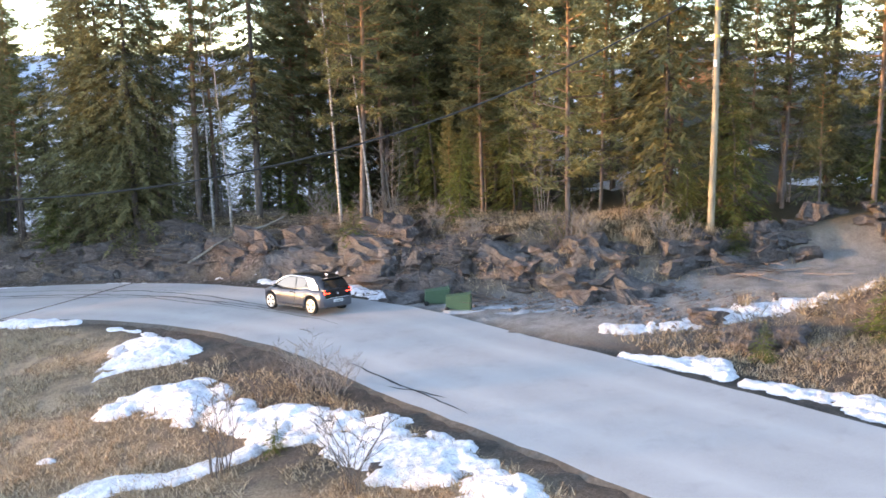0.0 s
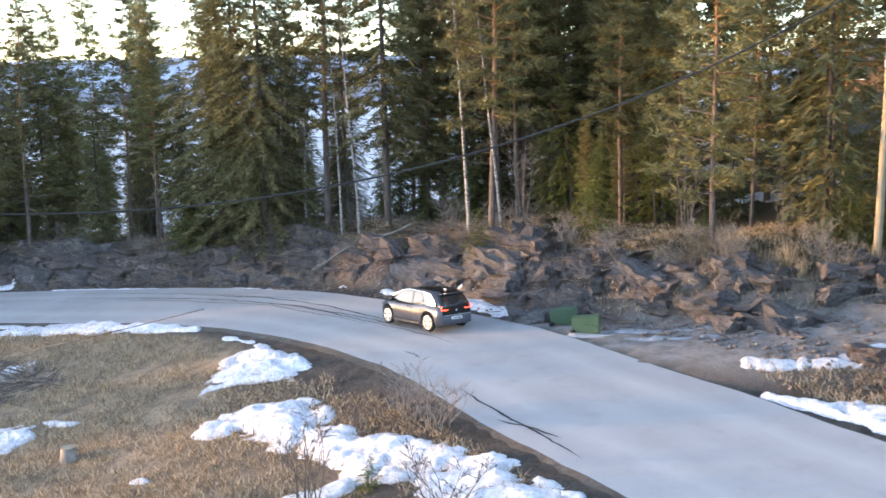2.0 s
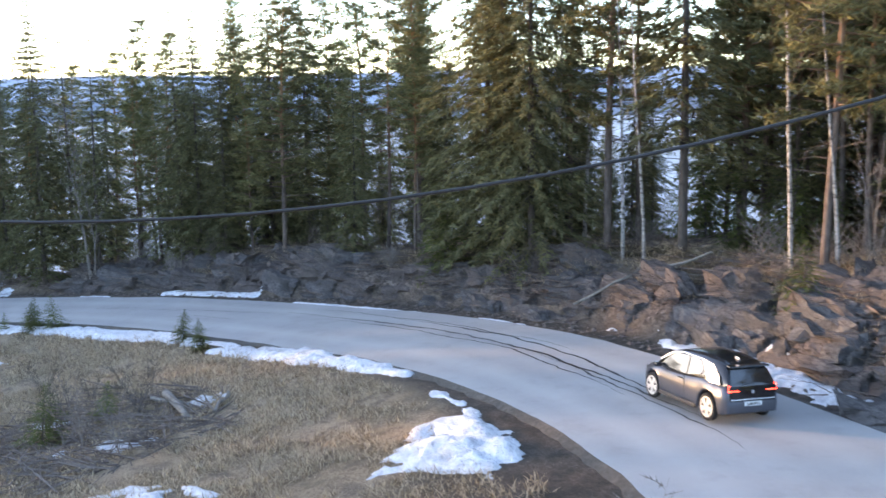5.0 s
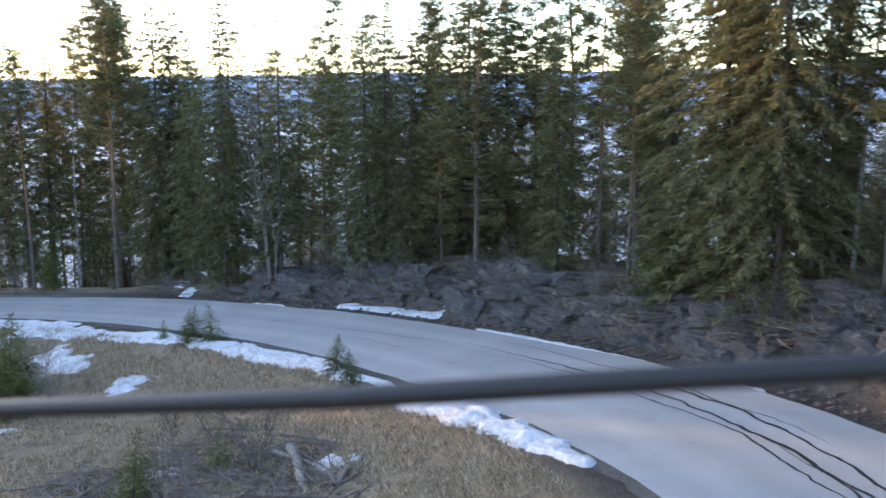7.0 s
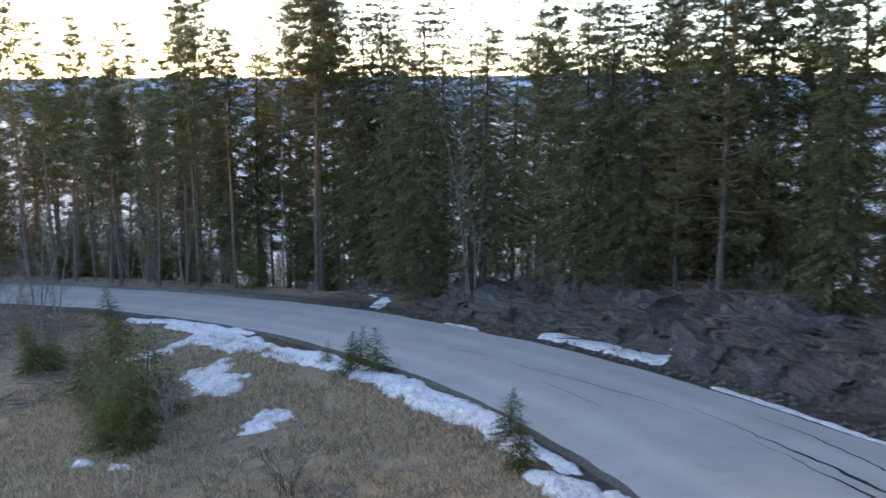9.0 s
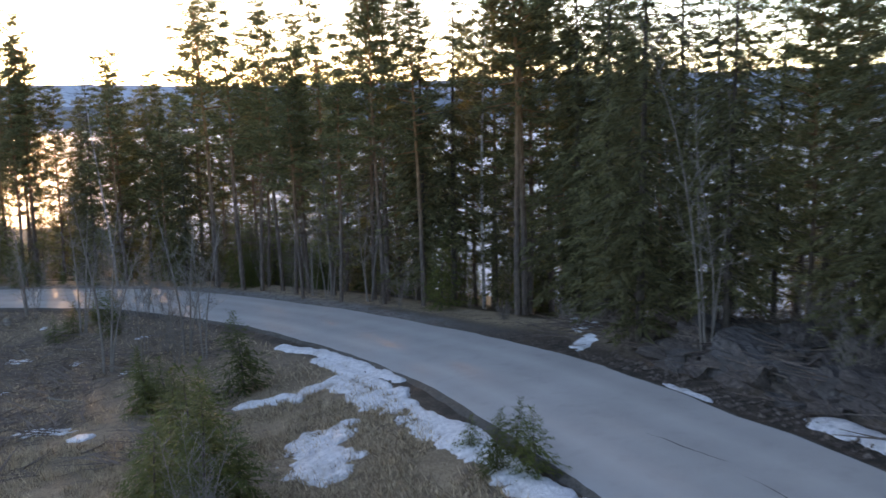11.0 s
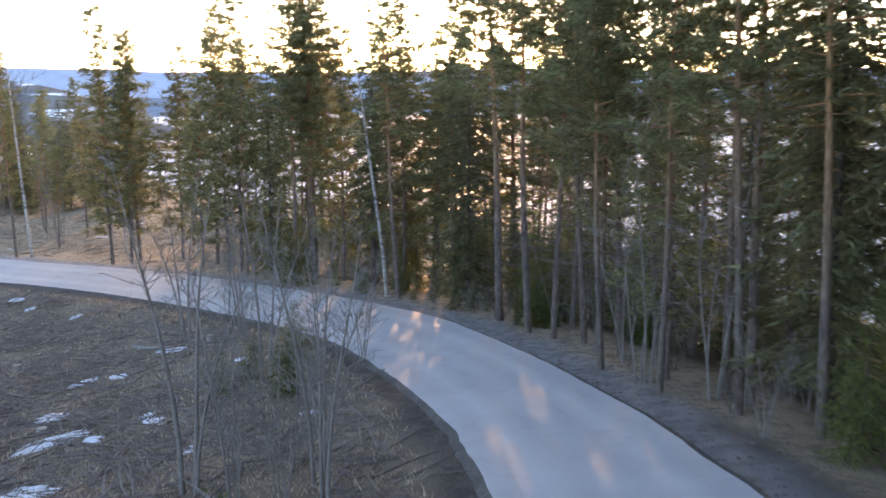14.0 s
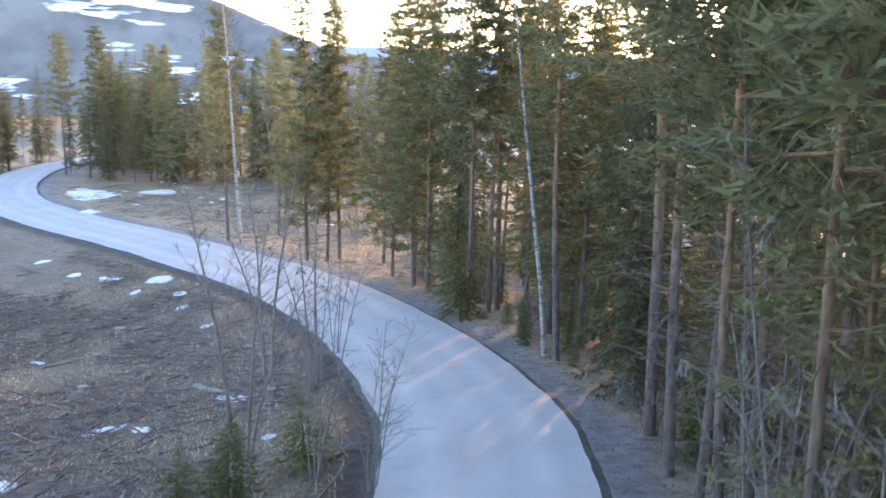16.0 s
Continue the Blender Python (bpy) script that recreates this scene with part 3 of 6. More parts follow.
def bare_tree(name, seed, tall, stems, spread, bark, twig, branches=26, fork=0.3, thick=1.0, twigs=6):
    """A leafless birch or shrub: forking stems and fine twigs."""
    rng = random.Random(seed)
    tr, cr = Soup(), Soup()
    for s in range(stems):
        t = tall * rng.uniform(0.65, 1.0) if s else tall
        a = rng.uniform(0, 6.283)
        lean = spread * rng.uniform(0.3, 1.0) * (1 if stems > 1 else 0.85)
        off = Vector((math.cos(a), math.sin(a), 0)) * (0.12 if stems > 1 else 0)
        pts = [off + Vector((math.cos(a) * lean * f**1.4 + 0.12 * math.sin(f * 5 + s), math.sin(a) * lean * f**1.4 + 0.12 * math.cos(f * 4 + s), t * f - (0.3 if f == 0 else 0))) for f in (0, 0.16, 0.33, 0.5, 0.66, 0.82, 1.0)]
        r0 = thick * (0.0075 * t + 0.012)
        tr.tube(pts, [r0 * (1 - 0.9 * i / 6) for i in range(7)], 6)
        for b in range(branches):
            f = fork + (0.97 - fork) * rng.random() ** 0.8
            p = on_line(pts, f)
            az = rng.uniform(0, 6.283)
            ln = t * 0.2 * (1.15 - f) * rng.uniform(0.6, 1.5) + 0.25
            d = Vector((math.cos(az) * 0.75, math.sin(az) * 0.75, rng.uniform(0.25, 1.0))).normalized()
            q = p + d * ln * 0.5
            e = q + (d + rvec(rng, 0.35)).normalized() * ln * 0.5
            cr.tube([p, q, e], [r0 * 0.28 * (1.1 - f) + 0.004, 0.006, 0.003], 3)
            for k in range(twigs):
                u = rng.uniform(0.2, 1.0)
                c = p.lerp(q, u * 2) if u < 0.5 else q.lerp(e, u * 2 - 1)
                w = (d + rvec(rng, 0.8)).normalized()
                c2 = c + w * ln * rng.uniform(0.15, 0.4)
                cr.quad(c, c2 - c, Vector((0.011, 0.007, 0.004)))
    return tr.mesh(name + "_trunk", bark, True), cr.mesh(name + "_twigs", twig)


KIND = {
    "spruce_a": ("spruce_tree", "crown", conifer("spruce_a", 1, 20, 3.0, 0.04, 0.4, 9, 92, 0.32)),
    "spruce_b": ("spruce_tree", "crown", conifer("spruce_b", 2, 19, 2.3, 0.06, 0.44, 8, 56, 0.4, dead=14)),
    "spruce_c": ("spruce_tree", "crown", conifer("spruce_c", 3, 18, 1.9, 0.1, 0.46, 8, 46, 0.4, thin=0.85, dead=30)),
    "spruce_d": ("spruce_tree", "crown", conifer("spruce_d", 4, 20, 2.1, 0.2, 0.48, 8, 50, 0.4, thin=0.85, dead=44)),
    "spruce_e": ("spruce_tree", "crown", conifer("spruce_e", 7, 19, 2.2, 0.06, 0.6, 7, 26, 0.66, dead=8, sides=5)),
    "spruce_f": ("spruce_tree", "crown", conifer("spruce_f", 8, 19, 2.0, 0.14, 0.6, 7, 26, 0.66, thin=0.9, dead=16, sides=5)),
    "young_a": ("young_spruce", "crown", conifer("young_a", 5, 5, 1.15, 0.02, 0.2, 8, 28, 0.24, M_YOUNG)),
    "young_b": ("young_spruce", "crown", conifer("young_b", 6, 4, 1.0, 0.02, 0.2, 7, 26, 0.23, M_YOUNG, 0.85)),
    "pine_a": ("pine_tree", "crown", pine("pine_a", 11, 20, 0.4, 2.3, 54, 24, size=0.36)),
    "pine_b": ("pine_tree", "crown", pine("pine_b", 12, 19, 0.26, 2.1, 62, 24, size=0.36, stubs=22)),
    "pine_c": ("pine_tree", "crown", pine("pine_c", 13, 21, 0.48, 2.4, 46, 25, size=0.36, stubs=28)),
    "pine_d": ("pine_tree", "crown", pine("pine_d", 14, 17, 0.14, 2.0, 68, 23, size=0.36, stubs=12)),
    "pine_e": ("pine_tree", "crown", pine("pine_e", 15, 18, 0.46, 2.0, 38, 22, size=0.36, stubs=80, lean=0.9)),
    "pine_f": ("pine_tree", "crown", pine("pine_f", 16, 19, 0.4, 2.2, 40, 15, size=0.54, stubs=14, sides=5)),
    "birch_a": ("birch_tree", "branchwork", bare_tree("birch_a", 21, 15, 1, 2.0, M_BIRCH, M_TWIG, 44, 0.35, 0.75)),
    "birch_b": ("birch_tree", "branchwork", bare_tree("birch_b", 22, 12, 1, 4.5, M_BIRCH, M_TWIG, 34, 0.4, 0.75)),
    "bare_a": ("bare_tree", "branchwork", bare_tree("bare_a", 23, 9, 4, 2.4, M_PALETWIG, M_PALETWIG, 18, 0.25, 0.5)),
    "bare_b": ("bare_tree", "branchwork", bare_tree("bare_b", 24, 6.5, 5, 1.8, M_PALETWIG, M_PALETWIG, 22, 0.2, 0.5)),
    "sapling": ("bare_tree", "branchwork", bare_tree("sapling", 29, 10, 3, 2.6, M_PALETWIG, M_PALETWIG, 34, 0.15, 1.0, 9)),
    "shrub_a": ("bare_shrub", "branchwork", bare_tree("shrub_a", 25, 2.2, 9, 1.1, M_TWIG, M_TWIG, 9, 0.15, 0.7)),
    "shrub_b": ("bare_shrub", "branchwork", bare_tree("shrub_b", 26, 1.6, 12, 0.9, M_PALETWIG, M_PALETWIG, 7, 0.1, 0.6, 4)),
}
LABELS = {
    "spruce_tree": ("tall dark green spruce with drooping boughs", "tree"),
    "young_spruce": ("young yellow-green spruce, bushy to the ground", "tree"),
    "pine_tree": ("tall Scots pine with orange upper trunk and tufted crown", "tree"),
    "birch_tree": ("leafless birch with white bark", "tree"),
    "bare_tree": ("leafless young tree with pale grey stems", "tree"),
    "bare_shrub": ("leafless brown shrub of thin stems", "shrub"),
}
BASE_TALL = {"spruce_a": 20, "spruce_b": 19, "spruce_c": 18, "spruce_d": 20, "spruce_e": 19, "spruce_f": 19, "pine_f": 19, "young_a": 5, "young_b": 4, "pine_a": 20, "pine_b": 19, "pine_c": 21,
             "pine_d": 17, "pine_e": 18, "birch_a": 15, "birch_b": 12, "bare_a": 9, "sapling": 10, "bare_b": 6.5, "shrub_a": 2.2, "shrub_b": 1.6}
PLANTED = []


DISTANT = []


def plant(kind, x, y, tall, turn=None, wide=None, lean=(0, 0), distant=False):
    name, second, meshes = KIND[kind]
    rng = random.Random(int(x * 131 + y * 977))
    turn = rng.uniform(0, 360) if turn is None else turn
    s = tall / BASE_TALL[kind]
    w = s * (rng.uniform(0.88, 1.12) if wide is None else wide)
    m = pose(x, y, H(x, y) - 0.1, lean[0], lean[1], turn) @ Matrix.Diagonal((w, w, s, 1))
    PLANTED.append((x, y, tall))
    if distant:
        DISTANT.append((meshes, m))
        return None
    root = new(name)
    root.empty_display_size = 0.3
    for nm, me in zip(("trunk", second), meshes):
        ob = new(nm, me)
        ob.parent = root
        if nm == "branchwork":
            tagged(ob, kind="stuff")
    root.matrix_world = m
    label, cat = LABELS[name]
    tagged(root, label, cat, "trees of the wood" if tall > 6 else "young growth by the road")
    return root


# trees that stand out one by one: kind, x, y, height
BANK_TREES = [
    ("spruce_a", -37.1, 56.3, 23.0), ("pine_b", -33.5, 57.1, 22.0), ("birch_a", -32.3, 56.7, 15.0), ("birch_b", -31.2, 56.2, 12.0), ("birch_a", -38.2, 59.4, 17.0), ("birch_b", -36.9, 60.4, 18.0), ("birch_b", -21.7, 53.1, 13.0), ("bare_a", -20.6, 53.4, 6.5), ("spruce_d", -29.5, 56.6, 23.0), ("birch_a", -23.3, 53.4, 15.0),
    ("pine_b", -22.1, 52.9, 20.0), ("spruce_b", -33.1, 68.7, 23.0), ("pine_b", -18.4, 62.1, 21.0), ("young_a", -16.9, 52.1, 4.2), ("pine_d", -11.2, 49.1, 17.0), ("pine_d", -17.4, 62.6, 16.0),
    ("pine_e", -15.6, 60.6, 15.0), ("pine_b", -22.0, 62.0, 21.0), ("pine_d", -24.6, 64.3, 20.0), ("pine_e", -46.3, 58.3, 16.2), ("bare_a", -48.9, 59.3, 4.6), ("pine_d", -51.8, 59.4, 17.2),
    ("spruce_b", -55.3, 58.0, 15.5), ("spruce_b", -59.1, 58.2, 18.5), ("pine_d", -62.2, 57.5, 15.5), ("spruce_b", -62.0, 54.7, 15.6), ("spruce_c", -52.2, 56.8, 3.4), ("spruce_b", -39.5, 57.0, 21.0),
    ("pine_b", -38.4, 61.1, 20.0), ("spruce_b", -22.1, 67.1, 20.0), ("pine_a", -7.3, 58.2, 23.0), ("young_a", -6.2, 50.5, 3.6), ("pine_b", -2.2, 52.3, 16.0), ("pine_c", -0.0, 55.6, 21.0),
    ("pine_d", -10.7, 63.3, 20.0), ("pine_b", -3.7, 52.0, 12.0), ("spruce_b", 1.2, 58.3, 7.7), ("pine_b", 1.4, 51.2, 17.0), ("young_a", -18.5, 59.3, 4.5), ("spruce_b", -9.3, 63.2, 19.0),
    ("pine_d", -7.8, 63.1, 16.0), ("spruce_c", -42.4, 57.7, 4.8),
]
SLOPE_TREES = [
    ("spruce_b", -71.3, 49.0, 18.8), ("spruce_b", -82.9, 49.0, 22.1), ("spruce_c", -68.2, 51.2, 14.9), ("spruce_a", -63.4, 54.4, 16.0), ("spruce_b", -58.8, 54.4, 14.1), ("pine_d", -54.5, 55.5, 15.7),
    ("pine_e", -48.8, 58.3, 15.3), ("spruce_b", -44.6, 58.5, 10.3), ("spruce_a", -40.4, 57.1, 23.0), ("pine_d", -54.9, 60.6, 11.7), ("pine_d", -57.7, 55.6, 11.5), ("pine_d", -67.7, 53.8, 12.3),
    ("spruce_c", -76.5, 48.9, 16.6), ("birch_a", -95.7, 46.8, 19.5), ("spruce_b", -82.4, 50.4, 21.5), ("spruce_c", -80.5, 53.3, 21.1), ("spruce_c", -75.5, 53.2, 17.2), ("spruce_c", -73.3, 54.8, 16.0),
    ("bare_a", -73.3, 52.2, 6.8), ("bare_a", -71.0, 52.3, 6.5), ("spruce_b", -66.7, 57.8, 16.2), ("pine_d", -61.2, 57.2, 13.9), ("spruce_a", -60.4, 58.6, 15.0), ("pine_e", -56.3, 59.3, 14.4),
    ("pine_a", -45.8, 57.4, 12.3), ("pine_e", -92.1, 39.4, 19.0), ("pine_d", -91.3, 47.7, 21.1), ("pine_b", -93.2, 45.8, 20.4), ("pine_b", -66.8, 54.9, 12.0), ("pine_c", -90.0, 41.6, 17.2),
    ("pine_e", -94.3, 36.8, 15.9), ("pine_e", -97.4, 34.3, 15.1), ("spruce_b", -49.9, 56.8, 11.7), ("spruce_b", -59.4, 59.6, 10.9), ("pine_d", -45.5, 59.4, 10.1), ("pine_d", -95.8, 45.0, 17.2),
    ("pine_b", -56.4, 60.8, 16.0), ("pine_d", -48.6, 60.8, 15.0), ("pine_b", -51.6, 63.5, 17.0), ("spruce_c", -61.2, 66.1, 17.0), ("pine_b", -45.4, 63.4, 18.0), ("spruce_b", -53.4, 66.0, 16.0), ("pine_d", -47.4, 66.4, 17.0),
]
SUNSET_TREES = [
    ("pine_a", -121.1, 8.6, 20.5), ("pine_c", -121.7, 9.5, 19.8), ("pine_b", -120.4, 23.8, 22.7), ("spruce_d", -119.0, 15.3, 18.4), ("pine_d", -117.3, 18.1, 18.8), ("pine_c", -93.3, 39.6, 21.0),
    ("spruce_c", -92.1, 41.7, 20.0), ("birch_a", -91.6, 45.0, 20.0), ("pine_c", -85.0, 46.2, 22.0), ("bare_a", -67.4, 50.4, 12.0), ("pine_c", -111.4, 34.6, 17.0), ("pine_d", -121.5, 20.4, 17.9),
    ("pine_e", -106.1, 31.1, 16.0), ("pine_e", -102.4, 33.8, 13.5), ("spruce_d", -91.7, 43.4, 21.0), ("pine_b", -92.7, 49.2, 22.0), ("spruce_c", -84.5, 50.7, 22.0),
    ("pine_d", -126.1, 1.2, 21.5), ("spruce_b", -124.9, 4.5, 16.9), ("pine_d", -121.8, 11.8, 16.7), ("pine_c", -86.6, 46.8, 22.0), ("pine_d", -127.9, -12.0, 20.3), ("pine_b", -129.7, -3.3, 20.3),
    ("pine_d", -131.0, -7.5, 17.5), ("pine_b", -130.0, -10.9, 18.3), ("pine_c", -134.1, 2.6, 21.0), ("pine_a", -132.0, 5.7, 20.0), ("spruce_c", -124.0, 13.1, 16.5), ("pine_c", -107.3, 27.3, 22.0),
    ("pine_e", -104.3, 29.6, 20.0), ("pine_e", -102.5, 32.5, 20.0), ("pine_c", -94.6, 38.8, 20.0), ("pine_e", -98.1, 36.2, 19.0), ("pine_b", -116.9, 20.4, 15.5), ("spruce_b", -111.1, 24.4, 15.0),
    ("pine_d", -119.8, 17.2, 14.5), ("pine_e", -103.2, 31.0, 19.0), ("pine_b", -100.3, 34.4, 18.0), ("pine_b", -129.8, -23.8, 18.2), ("birch_a", -129.7, -21.8, 22.0), ("pine_d", -128.7, -10.8, 18.8),
    ("pine_d", -125.5, 0.6, 17.7), ("pine_c", -122.7, 9.3, 23.0), ("birch_b", -114.7, 18.0, 18.0), ("pine_e", -99.9, 33.6, 16.0), ("pine_d", -96.4, 36.7, 14.0), ("pine_c", -124.2, 2.9, 16.7),
    ("pine_d", -127.3, -3.0, 14.7), ("pine_b", -148.9, -52.7, 16.4), ("pine_d", -148.0, -59.7, 15.1), ("pine_d", -147.9, -66.9, 13.2), ("pine_e", -114.2, 19.1, 18.0), ("young_a", -126.2, 4.4, 8.9),
    ("young_a", -127.4, 1.6, 5.4),
]
for row in BANK_TREES + SLOPE_TREES + SUNSET_TREES:
    plant(*row)


def away_from_path(x, y, gap):
    for (t0, e0, *_), (t1, e1, *_) in zip(PATH, PATH[1:]):
        a, b = Vector(e0[:2]), Vector(e1[:2])
        p, d = Vector((x, y)), b - a
        u = max(0, min(1, (p - a).dot(d) / max(d.dot(d), 1e-6)))
        if (a + d * u - p).length < gap:
            return False
    return True


def scatter(count, s0, s1, o0, o1, kinds, low, high, gap, seed, bias=1.0, distant=False):
    """Wood along the outer side between two stretches of the road, with room between the trunks."""
    rng = random.Random(seed)
    made = tries = 0
    while made < count and tries < count * 40:
        tries += 1
        i = rng.randint(s0, s1)
        o = HALF[i] + o0 + (o1 - o0) * rng.random() ** bias
        x, y = LINE[i, 0] - LEFT[i, 0] * o, LINE[i, 1] - LEFT[i, 1] * o
        d = road_frame([x], [y])[0][0]
        if abs(d) < HALF[i] + o0 - 0.3 or any((x - a) ** 2 + (y - b) ** 2 < gap * gap for a, b, _ in PLANTED):
            continue
        if not away_from_path(x, y, 5.0) or (x > -22 and min(np.hypot(SIDE_ROAD[:, 0] - x, SIDE_ROAD[:, 1] - y)) < 5.0):
            continue
        if -14 < x < 7 and y > 56 or x > -19 and y > 57 and rng.random() < 0.6:
            continue
        plant(rng.choice(kinds), x, y, rng.uniform(low, high), distant=distant)
        made += 1


def nearest_index(x, y):
    return int(np.argmin((LINE[:, 0] - x) ** 2 + (LINE[:, 1] - y) ** 2))


I_A, I_B, I_C, I_D, I_E, I_F = (nearest_index(*p) for p in ((2, 26), (-36, 47.8), (-66, 43), (-94, 30), (-122, -5), (-150, -93)))
scatter(30, I_A, I_B, 12, 22, ["pine_c", "pine_a", "spruce_b", "spruce_d", "spruce_e", "pine_d"], 13, 20, 2.0, 41)
scatter(44, I_A, I_B, 18, 48, ["pine_f", "spruce_e", "spruce_f", "spruce_e"], 13, 20, 2.0, 45, distant=True)
scatter(16, I_B, I_C, 9, 18, ["spruce_a", "spruce_b", "spruce_c", "pine_d"], 6, 12, 2.2, 42)
scatter(22, I_B, I_C, 14, 42, ["spruce_e", "spruce_e", "spruce_f", "pine_f"], 8, 13, 2.2, 46, distant=True)
scatter(24, I_C, I_D, 5.5, 16, ["pine_e", "pine_e", "spruce_c", "pine_e", "pine_c"], 10, 17, 1.8, 43)
scatter(26, I_C, I_D, 12, 40, ["spruce_f", "spruce_e", "spruce_f", "pine_f"], 9, 14, 2.0, 47, distant=True)
scatter(18, I_D, I_E, 4, 13, ["pine_e", "pine_e", "pine_c", "pine_f", "pine_a"], 13, 18, 2.0, 44)
scatter(22, I_D, I_E + 30, 12, 36, ["spruce_e", "spruce_f", "pine_f"], 12, 19, 2.0, 48, distant=True)
rng = random.Random(51)
made = 0
while made < 100:     # the wood that closes the far field
    f = rng.random()
    x, y = -134 - 34 * f + rng.uniform(-4, 4), -98 + 62 * f + rng.uniform(-4, 4)
    back = 34 * rng.random() ** 1.6
    x, y = x - back * 0.62, y - back * 0.78
    if abs(road_frame([x], [y])[0][0]) > 5.0 and not any((x - a) ** 2 + (y - b) ** 2 < 3 for a, b, _ in PLANTED):
        plant(rng.choice(["spruce_e", "pine_f", "spruce_e", "spruce_f"]), x, y, rng.uniform(10, 17), distant=True)
        made += 1
scatter(18, I_D - 30, I_E - 10, 1.8, 4.5, ["bare_a", "young_a", "bare_b", "bare_b", "spruce_e"], 1.8, 5, 1.2, 57)
scatter(24, I_C - 20, I_D, 5.0, 22, ["spruce_e", "bare_a", "young_a", "bare_a"], 3.5, 7, 1.5, 52)
scatter(28, I_D, I_E, 3.5, 18, ["spruce_e", "bare_a", "spruce_e", "bare_a", "young_a"], 3, 7, 1.5, 53)
scatter(20, I_D, I_E, 14, 34, ["spruce_e"], 4, 8, 1.8, 54, distant=True)
scatter(34, I_A, I_B, 10, 20, ["young_a", "pine_d", "young_b", "pine_b", "bare_a"], 3.5, 8, 1.5, 55)
scatter(20, I_B, I_C, 8, 24, ["spruce_e", "young_a", "bare_a"], 3, 6, 1.8, 60)
made = 0
while made < 46:     # leafless young growth along the outer edge
    i = rng.randint(I_D - 20, I_E)
    o = HALF[i] + rng.uniform(2.2, 8)
    x, y = LINE[i, 0] - LEFT[i, 0] * o, LINE[i, 1] - LEFT[i, 1] * o
    made += 1
    if away_from_path(x, y, 3.0):
        kind = rng.choice(["bare_b", "bare_a", "shrub_a", "shrub_b", "young_a"])
        plant(kind, x, y, rng.uniform(1.0, 2.2) if "shrub" in kind else rng.uniform(1.8, 5))
for k in range(16):    # thin stand between road and field
    x, y = rng.uniform(-146, -134), rng.uniform(-36, 2)
    plant(rng.choice(["pine_f", "pine_e", "birch_a", "bare_a"]), x, y, rng.uniform(9, 17))
for row in (("pine_a", -158, -64, 18), ("pine_c", -153, -70, 17), ("pine_a", -149, -76, 19), ("pine_c", -160, -55, 18), ("pine_a", -146, -80, 18)):
    plant(*row)
for row in (("pine_a", -35, 62, 18), ("pine_d", -30.5, 64, 18), ("pine_d", -27.5, 62.5, 17), ("pine_a", -25, 65, 19), ("pine_d", -22, 62, 17), ("pine_b", -33, 67, 18), ("pine_b", -28, 69, 19), ("spruce_b", -40, 63, 17), ("pine_d", -18, 61.5, 16), ("pine_b", -16.5, 55.5, 14)):
    plant(*row)
for row in (("pine_c", 0.5, 66, 18), ("pine_c", -11.6, 66, 18), ("pine_a", -12.8, 72, 17), ("young_a", -5, 60, 4), ("young_b", -9.4, 62, 3)):
    plant(*row)
for row in (("pine_f", -4.5, 72, 12), ("spruce_e", -12, 60, 8)):
    plant(*row)
made = 0
while made < 22:     # the far end of the road
    x, y = rng.uniform(-186, -134), rng.uniform(-128, -94)
    if abs(road_frame([x], [y])[0][0]) > 5.0:
        plant(rng.choice(["spruce_e", "pine_f", "spruce_f"]), x, y, rng.uniform(11, 17), distant=True)
        made += 1
scatter(20, nearest_index(-84, 37), nearest_index(-104, 23), 6, 24, ["spruce_e", "bare_a", "spruce_f"], 4, 9, 1.6, 58)
scatter(11, nearest_index(-96, 30), nearest_index(-112, 13), 2.2, 9, ["spruce_e", "young_a", "bare_a", "spruce_e"], 4, 7, 1.4, 59)
scatter(26, nearest_index(-104, 23), I_E, 7, 24, ["spruce_e", "young_a", "spruce_e"], 5, 9, 1.5, 56)
scatter(30, nearest_index(-84, 37), nearest_index(-110, 15), 3.6, 12, ["bare_a", "young_a", "pine_d", "bare_a", "spruce_e"], 3, 7.5, 1.3, 66)
for row in (("bare_a", -95.6, 36.0, 10), ("bare_a", -94.0, 38.4, 11), ("bare_a", -98.8, 34.9, 9)):
    plant(*row)


